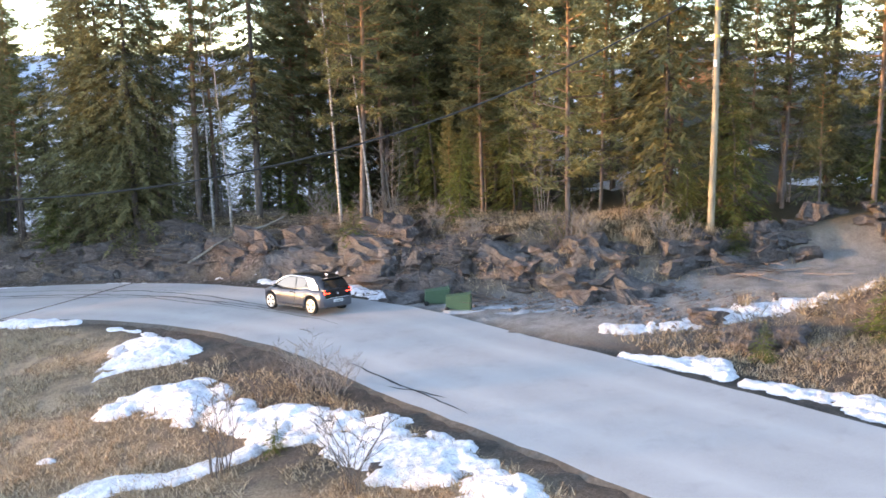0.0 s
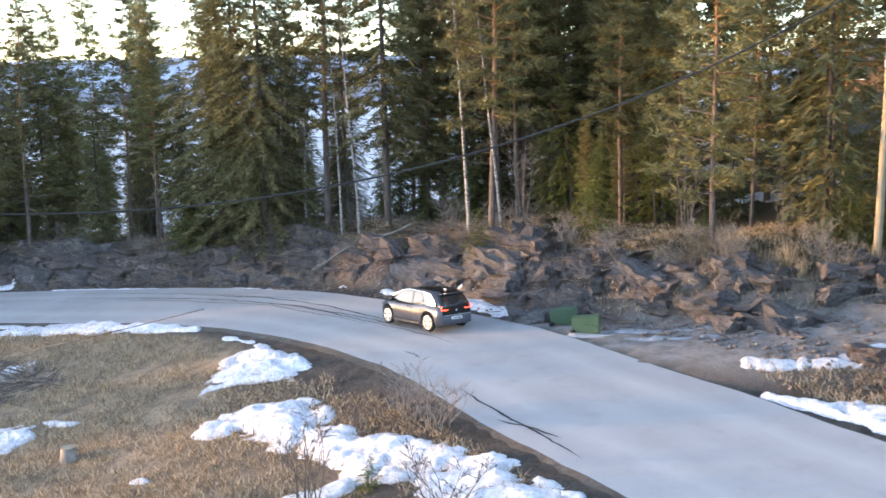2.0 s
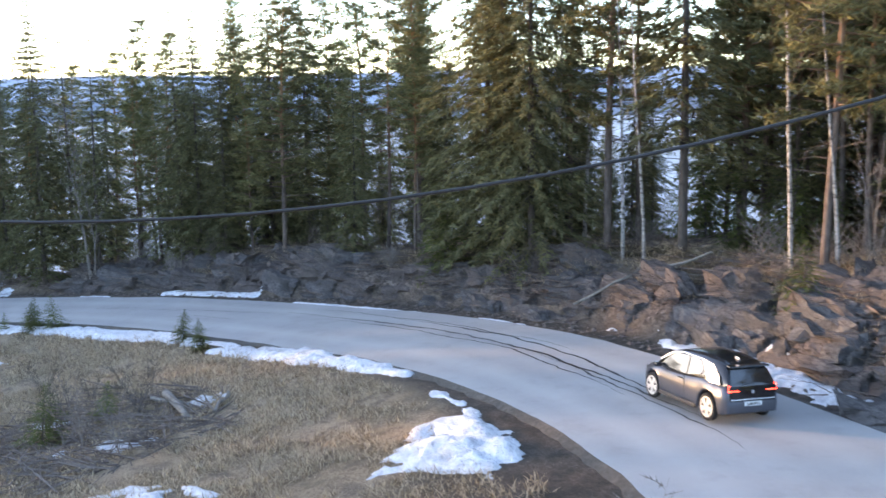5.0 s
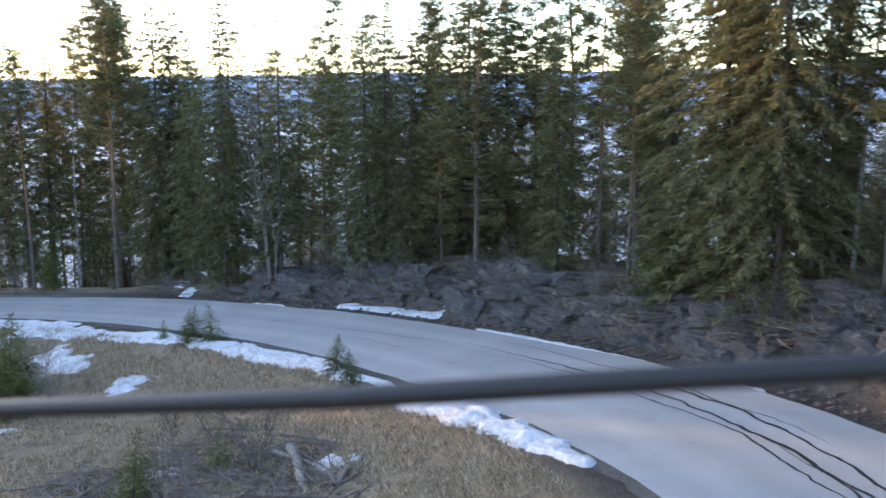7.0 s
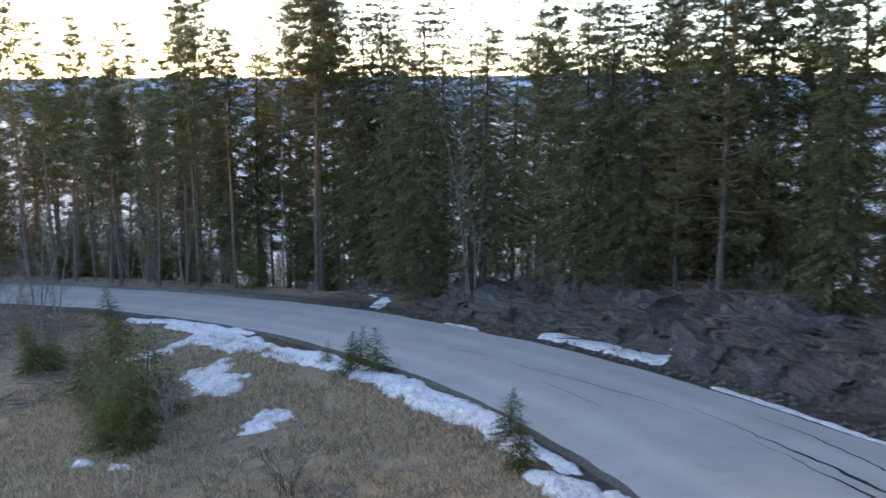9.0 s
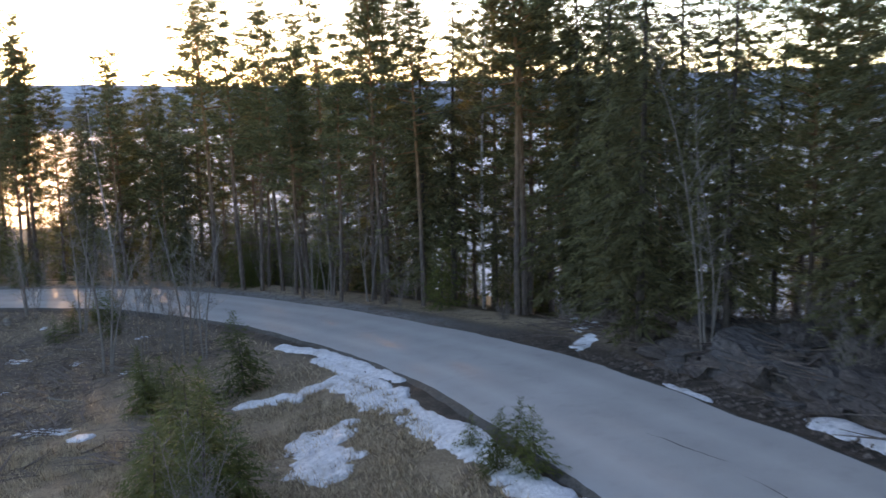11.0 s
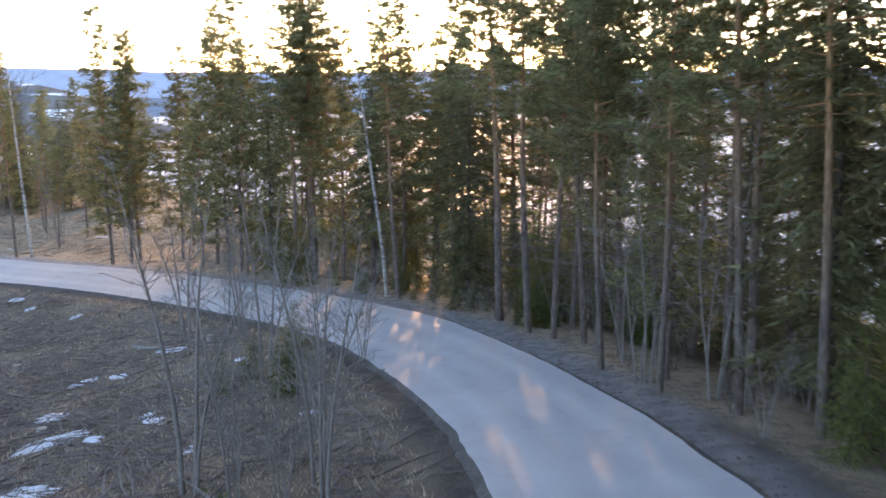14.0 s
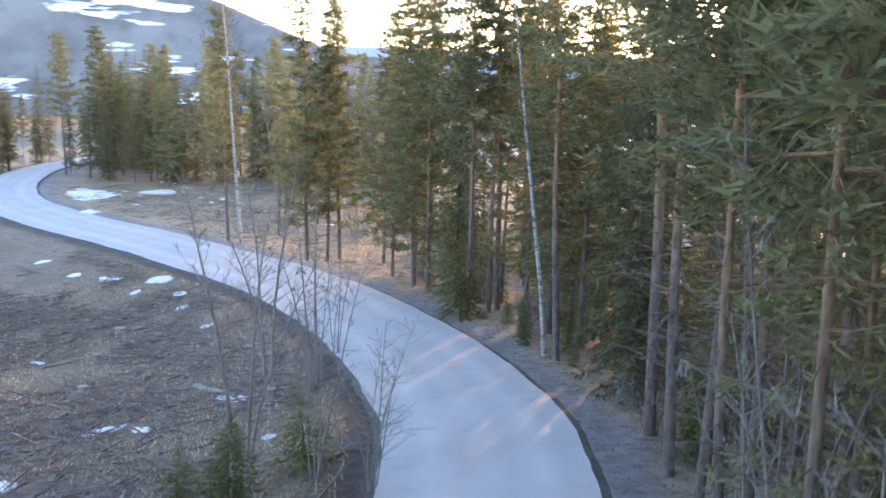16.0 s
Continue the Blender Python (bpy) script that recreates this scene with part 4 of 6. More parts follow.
def distant_wood():
    """The trees that stand too deep in the wood to be told apart, as one mesh."""
    cache, co, loops, totals, slots = {}, [], [], [], []
    mats = [M_BARK, M_PINEBARK, M_SPRUCE, M_PINE]
    base = 0
    for meshes, m in DISTANT:
        for me in meshes:
            if me.name not in cache:
                v = np.empty(len(me.vertices) * 3, np.float32)
                me.vertices.foreach_get("co", v)
                lv = np.empty(len(me.loops), np.int32)
                me.loops.foreach_get("vertex_index", lv)
                lt = np.empty(len(me.polygons), np.int32)
                me.polygons.foreach_get("loop_total", lt)
                cache[me.name] = (v.reshape(-1, 3), lv, lt, mats.index(me.materials[0]))
            v, lv, lt, slot = cache[me.name]
            a = np.array(m)
            co.append(v @ a[:3, :3].T.astype(np.float32) + a[:3, 3].astype(np.float32))
            loops.append(lv + base)
            totals.append(lt)
            slots.append(np.full(len(lt), slot, np.int32))
            base += len(v)
    co, loops, totals, slots = np.concatenate(co), np.concatenate(loops), np.concatenate(totals), np.concatenate(slots)
    me = bpy.data.meshes.new("distant_trees")
    me.vertices.add(len(co))
    me.vertices.foreach_set("co", co.ravel().astype(np.float32))
    me.loops.add(len(loops))
    me.loops.foreach_set("vertex_index", loops.astype(np.int32))
    me.polygons.add(len(totals))
    me.polygons.foreach_set("loop_start", (np.cumsum(totals) - totals).astype(np.int32))
    for k in mats:
        me.materials.append(k)
    me.polygons.foreach_set("material_index", slots)
    me.update(calc_edges=True)
    me.validate()
    return tagged(new("distant_trees", me), "dense spruce and pine wood on the slope", "wood", kind="stuff")


distant_wood()

# ---- the car ----
M_CARGREY = plain("grey_metallic_paint", (0.075, 0.08, 0.094), 0.28, 0.35, 0.5, 0.06)
M_CARBLACK = plain("black_gloss_paint", (0.012, 0.012, 0.014), 0.1, 0.0, 0.6, 0.1)
M_GLASS = plain("tinted_car_glass", (0.012, 0.014, 0.016), 0.04, 0.0, 0.8, 0.05)
M_SILVER = plain("silver_trim", (0.55, 0.56, 0.58), 0.25, 0.6, 0.5, 0.05)
M_TYRE = plain("tyre_rubber", (0.018, 0.018, 0.018), 0.85, 0, 0.3)
M_RIM = plain("pale_alloy", (0.62, 0.61, 0.58), 0.35, 0.4, 0.5, 0.1)
M_PLATE = plain("plate_white", (0.7, 0.7, 0.7), 0.5)
M_DARK = plain("dark_plastic", (0.025, 0.025, 0.027), 0.55)
M_LAMP, lnt, lb = mat("red_lamp", 0.25)
lb.inputs["Base Color"].default_value = (0.6, 0.02, 0.02, 1)
lb.inputs["Emission Color"].default_value = (1.0, 0.05, 0.04, 1)
lb.inputs["Emission Strength"].default_value = 0.9


def box_bm(sx, sy, sz, bev=0.0, at=(0, 0, 0), segs=2):
    bm = bmesh.new()
    bmesh.ops.create_cube(bm, size=1)
    bmesh.ops.scale(bm, vec=(sx, sy, sz), verts=bm.verts)
    if bev:
        bmesh.ops.bevel(bm, geom=bm.edges[:], offset=bev, segments=segs, affect="EDGES", profile=0.6)
    bmesh.ops.translate(bm, vec=at, verts=bm.verts)
    return bm


def loft(rings, close=True):
    bm = bmesh.new()
    rows = [[bm.verts.new(p) for p in ring] for ring in rings]
    n = len(rows[0])
    for a, b in zip(rows, rows[1:]):
        for i in range(n if close else n - 1):
            bm.faces.new((a[i], a[(i + 1) % n], b[(i + 1) % n], b[i]))
    bm.faces.new(rows[0][::-1])
    bm.faces.new(rows[-1])
    bmesh.ops.recalc_face_normals(bm, faces=bm.faces)
    return bm


def plate_bm(poly, thick):
    """A thin plate from an outline given in space, thickened along its normal."""
    bm = bmesh.new()
    f = bm.faces.new([bm.verts.new(p) for p in poly])
    f.normal_update()
    n = f.normal.copy()
    back = bmesh.ops.extrude_face_region(bm, geom=[f])
    bmesh.ops.translate(bm, vec=n * thick, verts=[v for v in back["geom"] if isinstance(v, bmesh.types.BMVert)])
    bmesh.ops.recalc_face_normals(bm, faces=bm.faces)
    return bm


AXLES = (1.27, -1.30)


def car_body_ring(x, kind):
    w = float(np.interp(x, [-2.0, -1.85, -1.4, 0, 1.2, 1.75, 1.98], [0.74, 0.82, 0.87, 0.875, 0.865, 0.76, 0.6]))
    zb = float(np.interp(x, [-2.0, -1.8, 1.7, 1.98], [0.36, 0.24, 0.22, 0.32]))
    for ax in AXLES:
        if abs(x - ax) < 0.41:
            zb = max(zb, 0.34 + math.sqrt(0.41**2 - (x - ax) ** 2))
    belt = float(np.interp(x, [-2.0, -1.9, -1.0, -0.2, 0.4, 1.2, 1.7, 1.98], [0.86, 0.98, 1.02, 0.94, 0.92, 0.93, 0.84, 0.62]))
    lid = belt + float(np.interp(x, [-2.0, 1.0, 1.4, 1.98], [0.01, 0.03, 0.06, 0.03]))
    z1 = max(zb + 0.05, 0.42)
    z2 = max(z1 + 0.03, 0.66)
    half = [(w - 0.1, zb), (w - 0.03, zb + 0.02), (w, z1), (w - 0.005, z2), (w - 0.035, max(belt - 0.06, z2 + 0.02)), (w - 0.09, belt), (w * 0.6, lid)]
    return [(x, y, z) for y, z in half] + [(x, -y, z) for y, z in half[::-1]]


def cabin_ring(x):
    roof = float(np.interp(x, [-1.98, -1.92, -1.75, -1.4, -0.8, 0, 0.45, 0.85, 1.32], [0.97, 1.08, 1.40, 1.52, 1.575, 1.565, 1.48, 1.28, 0.97]))
    wb = float(np.interp(x, [-1.98, -1.4, 0.6, 1.32], [0.70, 0.80, 0.80, 0.66]))
    base = 0.9
    f = max(0.0, min(1.0, (roof - 0.97) / 0.55))
    wt = wb - 0.19 * f
    half = [(wb, base), (wb - 0.005, min(0.98, roof - 0.02)), (wt + 0.02, roof - 0.09 * f - 0.005), (wt - 0.07, roof - 0.015 * f), (wt * 0.5, roof)]
    return [(x, y, z) for y, z in half] + [(x, -y, z) for y, z in half[::-1]]


def side_y(z):
    return float(np.interp(z, [0.9, 0.98, 1.45, 1.5], [0.80, 0.797, 0.645, 0.62]))


def build_car(m):
    car = new("car")
    xs = sorted(set([-2.0, -1.97, -1.92, 1.98, 1.93] + [round(-1.85 + 0.06 * i, 3) for i in range(63)]))
    part("body", loft([car_body_ring(x, 0) for x in xs]), M_CARGREY, car, "dark grey metallic body", True)
    part("cabin", loft([cabin_ring(x) for x in [-1.98, -1.92, -1.84, -1.75, -1.58, -1.4, -1.1, -0.8, -0.4, 0, 0.25, 0.45, 0.65, 0.85, 1.1, 1.32]]), M_CARBLACK, car, "black roof and pillars", True)
    part("hood", loft([[(x, y, float(np.interp(x, [1.2, 1.7, 1.9], [1.0, 0.905, 0.76])) - 0.05 * (y / 0.7) ** 2) for y in (-0.66 + 0.1 * (x - 1.2), -0.3, 0.3, 0.66 - 0.1 * (x - 1.2))] + [(x, 0.5, 0.7), (x, -0.5, 0.7)] for x in (1.2, 1.45, 1.7, 1.88)]), M_CARBLACK, car, "black bonnet", True)
    for s in (1, -1):
        def panel(name, pts, material, proud=0.006, label=""):
            poly = [(x, s * (side_y(z) + proud - 0.01), z) for x, z in pts]
            return part(name, plate_bm(poly if s < 0 else poly[::-1], 0.012), material, car, label)
        panel("front_side_window", [(0.92, 1.0), (0.62, 1.27), (0.3, 1.41), (-0.26, 1.44), (-0.3, 0.99)], M_GLASS, 0.012)
        panel("rear_side_window", [(-0.36, 0.99), (-0.32, 1.44), (-0.78, 1.42), (-0.98, 1.24), (-0.9, 1.1)], M_GLASS, 0.012)
        panel("roof_rail_trim", [(0.98, 1.16), (0.55, 1.40), (0.1, 1.49), (-0.8, 1.475), (-0.8, 1.45), (0.1, 1.465), (0.5, 1.37), (0.95, 1.13)], M_SILVER, 0.014, "silver trim along the roof edge")
        panel("rear_pillar_trim", [(-0.8, 1.475), (-1.3, 1.42), (-1.62, 1.2), (-1.75, 1.0), (-1.25, 1.0), (-1.02, 1.24), (-0.82, 1.44)], M_SILVER, 0.012, "pale rear pillar")
        for ax, nm in zip(AXLES, ("front", "rear")):
            wheel = part("wheel", wheel_bm(), M_TYRE, car, "", True)
            wheel.location = (ax, s * 0.775, 0.35)
            if s < 0:
                wheel.rotation_euler = (0, 0, math.pi)
            rim = part("rim", rim_bm(), M_RIM, wheel, "pale alloy rim with broad spokes")
            hub = part("wheel_cover", disc_bm(0.25, 0.02, 0.062), M_DARK, wheel)
        sill = part("side_sill", box_bm(1.7, 0.05, 0.1, 0.02, (0, s * 0.865, 0.27)), M_DARK, car)
        seam = part("door_seam", box_bm(0.012, 0.012, 0.58, 0, (-0.31, s * 0.868, 0.66)), M_CARBLACK, car)
        handle = part("door_handle", box_bm(0.2, 0.03, 0.035, 0.012, (-0.12, s * 0.862, 0.86)), M_CARBLACK, car)
        mirror = part("side_mirror", box_bm(0.14, 0.2, 0.12, 0.04, (0.86, s * 0.93, 1.02)), M_CARBLACK, car)
        # U-shaped rear lamp
        lamp = part("tail_light", box_bm(0.035, 0.32, 0.045, 0.012, (-1.995, s * 0.55, 0.87)), M_LAMP, car, "glowing red U-shaped tail light")
        part("lamp_arm", box_bm(0.04, 0.05, 0.16, 0.012, (-1.985, s * 0.68, 0.935)), M_LAMP, lamp)
        part("lamp_arm", box_bm(0.035, 0.045, 0.11, 0.012, (-1.985, s * 0.42, 0.915)), M_LAMP, lamp)
        part("headlight", box_bm(0.05, 0.28, 0.12, 0.03, (1.9, s * 0.5, 0.72)), M_SILVER, car)
    part("tailgate", plate_bm([(-1.995, 0.70, 0.99), (-1.995, -0.70, 0.99), (-2.01, -0.66, 0.62), (-2.01, 0.66, 0.62)], -0.012), M_CARBLACK, car, "black tailgate")
    part("rear_window", plate_bm([(-1.945, 0.62, 1.05), (-1.945, -0.62, 1.05), (-1.775, -0.52, 1.40), (-1.775, 0.52, 1.40)], -0.012), M_GLASS, car)
    part("spoiler", box_bm(0.22, 1.16, 0.035, 0.015, (-1.78, 0, 1.445)), M_CARBLACK, car)
    part("rear_bumper", box_bm(0.2, 1.5, 0.34, 0.09, (-1.93, 0, 0.46), 3), M_CARGREY, car, "", True)
    part("bumper_strip", box_bm(0.03, 1.3, 0.025, 0.008, (-2.035, 0, 0.66)), M_SILVER, car)
    plate = part("number_plate", box_bm(0.02, 0.5, 0.11, 0.01, (-2.045, 0, 0.55)), M_PLATE, car, "white number plate with dark bars")
    for k in range(6):
        part("plate_bar", box_bm(0.006, 0.04, 0.06, 0, (-2.058, -0.17 + 0.068 * k, 0.55)), M_DARK, plate)
    part("tailgate_badge", disc_y_bm(0.045, -2.015, 0.84), M_SILVER, car)
    part("roof_aerial", box_bm(0.16, 0.035, 0.06, 0.015, (-1.35, 0, 1.55)), M_PLATE, car, "small pale roof aerial")
    part("wiper", box_bm(0.02, 0.4, 0.02, 0.005, (-1.97, 0.1, 1.03)), M_DARK, car)
    car.matrix_world = m
    tagged(car, "small dark grey hatchback driving on the asphalt road", "car")
    return car


def revolve(profile, n=28):
    """Turns (radius, y) pairs about the y axis."""
    bm = bmesh.new()
    rows = [[bm.verts.new((r * math.cos(2 * math.pi * i / n), y, r * math.sin(2 * math.pi * i / n))) for r, y in profile] for i in range(n)]
    for i in range(n):
        a, b = rows[i], rows[(i + 1) % n]
        for j in range(len(profile) - 1):
            bm.faces.new((a[j], a[j + 1], b[j + 1], b[j]))
    bmesh.ops.recalc_face_normals(bm, faces=bm.faces)
    return bm


def wheel_bm():
    return revolve([(0.25, -0.075), (0.31, -0.08), (0.345, -0.06), (0.35, 0), (0.345, 0.06), (0.31, 0.08), (0.25, 0.075), (0.25, -0.075)])


def disc_bm(r, t, y):
    return revolve([(0.001, y - t), (r, y - t), (r, y), (0.001, y)], 24)


def disc_y_bm(r, x, z):
    bm = revolve([(0.001, -0.006), (r, -0.006), (r, 0.006), (0.001, 0.006)], 16)
    bmesh.ops.rotate(bm, cent=(0, 0, 0), matrix=Matrix.Rotation(math.pi / 2, 3, "Z"), verts=bm.verts)
    bmesh.ops.translate(bm, vec=(x, 0, z), verts=bm.verts)
    return bm


def rim_bm():
    bm = revolve([(0.225, 0.06), (0.262, 0.06), (0.262, 0.078), (0.225, 0.082), (0.225, 0.06)], 28)
    for k in range(5):
        b2 = bmesh.new()
        bmesh.ops.create_cube(b2, size=1)
        bmesh.ops.scale(b2, vec=(0.24, 0.02, 0.13), verts=b2.verts)
        for v in b2.verts:
            if v.co.x < 0:
                v.co.z *= 0.5
        bmesh.ops.translate(b2, vec=(0.12, 0.072, 0), verts=b2.verts)
        bmesh.ops.rotate(b2, cent=(0, 0, 0), matrix=Matrix.Rotation(k * math.pi * 0.4 + 0.4, 3, "Y"), verts=b2.verts)
        me = bpy.data.meshes.new("tmp")
        b2.to_mesh(me)
        b2.free()
        bm.from_mesh(me)
        bpy.data.meshes.remove(me)
    return bm


i_car = nearest_index(-21.8, 42.4)
cx_, cy_, cz_ = road_point(i_car, -1.3)
head = math.degrees(math.atan2(TANG[i_car, 1], TANG[i_car, 0]))
grade = math.degrees(math.asin((LINE[i_car + 4, 2] - LINE[i_car - 4, 2]) / np.linalg.norm(LINE[i_car + 4] - LINE[i_car - 4])))
build_car(pose(cx_, cy_, cz_ + 0.005, 0, 0, head) @ pose(0, 0, 0, 2.5, -grade, 0))

# ---- snow, rocks, pole, wires, bins, wood ----


def snow_mat():
    m, nt, b = mat("old_snow", 0.6, 0.0, 0.4)
    f, c = noise_node(nt, 5, 8, 0.65), noise_node(nt, 1.1, 5, 0.6)
    col = ramp(nt, f, [(0.3, (0.46, 0.49, 0.54)), (0.6, (0.78, 0.8, 0.83))])
    col = mix(nt, ramp(nt, c, [(0.52, (0, 0, 0)), (0.72, (0.65, 0.65, 0.65))]), col, (0.4, 0.38, 0.36))
    grit = ramp(nt, noise_node(nt, 26, 4, 0.7), [(0.62, (0, 0, 0)), (0.7, (0.7, 0.7, 0.7))])
    col = mix(nt, grit, col, (0.22, 0.18, 0.15))
    nt.links.new(col, b.inputs["Base Color"])
    bump(nt, b, f, 1.0, 0.22)
    return m


M_SNOW = snow_mat()


def snow_sheet(name, X, Y, mask, thick, seed, label):
    """Old snow where the mask is above nought, its rim sunk into the grass."""
    nu, nv = X.shape
    g = height(X.ravel(), Y.ravel()).reshape(X.shape)
    lump = 1 + 0.7 * fbm(X, Y, 0.9, seed, 4) + 0.6 * fbm(X, Y, 0.25, seed + 5, 2)
    rim = np.clip(mask / 0.25, 0, 1) ** 0.6
    Z = g + np.where(mask > 0, 0.012 + rim * (0.035 + thick * np.clip(mask, 0, 1.1) * 0.75) * lump, -0.05)
    faces = grid_faces(nu, nv)
    ok = (mask.ravel()[faces] > 0).any(1)
    faces = faces[ok]
    used = np.unique(faces)
    if len(used) < 4:
        return None
    remap = np.full(nu * nv, -1)
    remap[used] = np.arange(len(used))
    v = np.stack([X.ravel(), Y.ravel(), Z.ravel()], 1)[used]
    ob = link_mesh(name, v, remap[faces], M_SNOW, None, True)
    return tagged(ob, label, "snow", "snow patches")


def snow_patch(x, y, rx, ry, rot, thick=0.1, seed=None):
    """A ragged patch of old snow lying on the ground."""
    seed = int(abs(x * 37 + y * 91)) % 97 if seed is None else seed
    cell = max(0.06, min(0.13, 0.05 * max(rx, ry)))
    u, v = np.meshgrid(np.arange(-1.5 * rx, 1.5 * rx, cell), np.arange(-1.5 * ry, 1.5 * ry, cell), indexing="ij")
    c, s = math.cos(radians(rot)), math.sin(radians(rot))
    X, Y = x + u * c - v * s, y + u * s + v * c
    rx, ry = 0.86 * rx, 0.8 * ry
    size = math.sqrt(rx * ry)
    mask = 1.0 - (u / rx) ** 2 - (v / ry) ** 2 + 1.3 * fbm(X, Y, 0.8 * size + 0.2, seed, 4) + 0.9 * fbm(X * 0.7 + Y * 0.4, Y * 1.3 - X * 0.3, 0.55, seed + 1, 4) - 0.12 - 3 * np.clip((u / rx) ** 2 + (v / ry) ** 2 - 1.9, 0, 2)
    return snow_sheet("snow_patch", X, Y, mask, thick, seed, "patch of old grainy snow melting on dry grass")


def snow_strip(x0, x1, d, width, thick=0.1, seed=1):
    """A ploughed rim of snow along the road; d is its distance left of the centre line."""
    i0, i1 = sorted((int(np.argmin(abs(LINE[:, 0] - x0))), int(np.argmin(abs(LINE[:, 0] - x1)))))
    i = np.arange(i0, i1 + 0.01, 0.3)
    q = np.arange(-1.6, 1.61, 0.16)
    cx, cy = np.interp(i, np.arange(len(LINE)), LINE[:, 0]), np.interp(i, np.arange(len(LINE)), LINE[:, 1])
    lx, ly = np.interp(i, np.arange(len(LINE)), LEFT[:, 0]), np.interp(i, np.arange(len(LINE)), LEFT[:, 1])
    dd = d + q[None, :] * width / 2
    X, Y = cx[:, None] + lx[:, None] * dd, cy[:, None] + ly[:, None] * dd
    ends = np.minimum((i - i0) / 3, (i1 - i) / 3).clip(0, 1)[:, None]
    mask = 1.3 * ends - q[None, :] ** 2 + 1.7 * fbm(X, Y, 2.4, seed, 4) + 1.1 * fbm(X, Y, 0.5, seed + 1, 3) - 2.5 * (1 - ends)
    return snow_sheet("snow_strip", X, Y, mask, thick * 0.6, seed, "narrow rim of ploughed snow beside the asphalt")


def snow_band(pts, thick, seed, label="long band of old grainy snow melting on dry grass"):
    """A ragged drift that follows a line; pts are x, y and half width."""
    p = np.array(pts)
    lo, hi = p[:, :2].min(0) - 1.6 * p[:, 2].max(), p[:, :2].max(0) + 1.6 * p[:, 2].max()
    X, Y = np.meshgrid(np.arange(lo[0], hi[0], 0.09), np.arange(lo[1], hi[1], 0.09), indexing="ij")
    mask = np.full(X.shape, -9.0)
    for (ax, ay, aw), (bx, by, bw) in zip(p, p[1:]):
        dx, dy = bx - ax, by - ay
        u = (((X - ax) * dx + (Y - ay) * dy) / (dx * dx + dy * dy)).clip(0, 1)
        q = np.hypot(X - ax - u * dx, Y - ay - u * dy) / (aw + (bw - aw) * u)
        mask = np.maximum(mask, 0.85 - q ** 2)
    mask = np.where(mask > -1.2, mask + 1.1 * fbm(X, Y, 1.3, seed, 4) + 1.1 * fbm(X * 0.7 + Y * 0.4, Y * 1.3 - X * 0.3, 0.5, seed + 1, 4), -1)
    return snow_sheet("snow_band", X, Y, mask, thick, seed, label)


# x, y, half length, half width, turn, thickness
SNOW_START = [
    (-25.8, 38.6, 2.43, 2.17, -13, 0.30), (-22.8, 34.3, 2.54, 1.68, -7, 0.28), (-24.3, 30.3, 0.36, 0.20, -6, 0.05),
    (-39.1, 40.0, 1.23, 0.80, -3, 0.08), (-32.9, 32.7, 1.47, 1.97, 10, 0.12), (-31.3, 34.4, 0.85, 0.29, 3, 0.05), (-38.4, 36.1, 1.22, 1.09, -0, 0.10), (-56.4, 38.9, 1.43, 1.50, 19, 0.10), (-44.2, 36.4, 1.33, 0.70, 20, 0.07),
    (-40.0, 34.6, 0.32, 0.41, 17, 0.05),
]
SNOW_MIDDLE = [
    (-63.1, 37.9, 2.38, 1.26, 31, 0.10), (-57.2, 32.6, 0.57, 0.50, 47, 0.05), (-55.6, 33.9, 0.93, 0.40, 34, 0.05), (-65.7, 37.6, 1.32, 1.37, 51, 0.10), (-68.4, 39.6, 1.25, 1.25, 51, 0.10),
    (-75.1, 25.5, 1.58, 0.91, 68, 0.08), (-73.1, 27.8, 0.65, 0.53, 76, 0.06), (-85.7, 19.2, 0.99, 1.53, 55, 0.07), (-93.6, 17.9, 1.83, 0.56, 52, 0.05), (-84.4, 26.7, 0.76, 0.60, 53, 0.05),
]
SNOW_END = [
    (-90.9, 15.4, 1.00, 2.05, 74, 0.08), (-83.6, 20.0, 0.73, 0.98, 65, 0.05), (-89.6, 22.5, 0.51, 0.45, 80, 0.05), (-94.4, 12.2, 0.82, 0.81, 95, 0.06), (-100.6, 10.6, 0.80, 0.34, 79, 0.05), (-104.3, 10.9, 0.99, 0.44, 86, 0.05),
    (-118.5, -16.2, 1.51, 0.80, 94, 0.05), (-118.1, -31.6, 0.86, 0.73, 108, 0.05), (-117.2, -24.9, 0.78, 0.55, 99, 0.05), (-117.5, -20.8, 1.12, 0.49, 109, 0.05), (-116.3, -15.5, 0.51, 0.45, 102, 0.05), (-116.9, -11.4, 0.75, 0.37, 91, 0.05),
    (-137.7, -58.9, 3.05, 5.15, 146, 0.10), (-144.2, -56.2, 2.47, 3.10, 139, 0.08), (-130.2, -46.9, 1.60, 1.69, 133, 0.08),
]
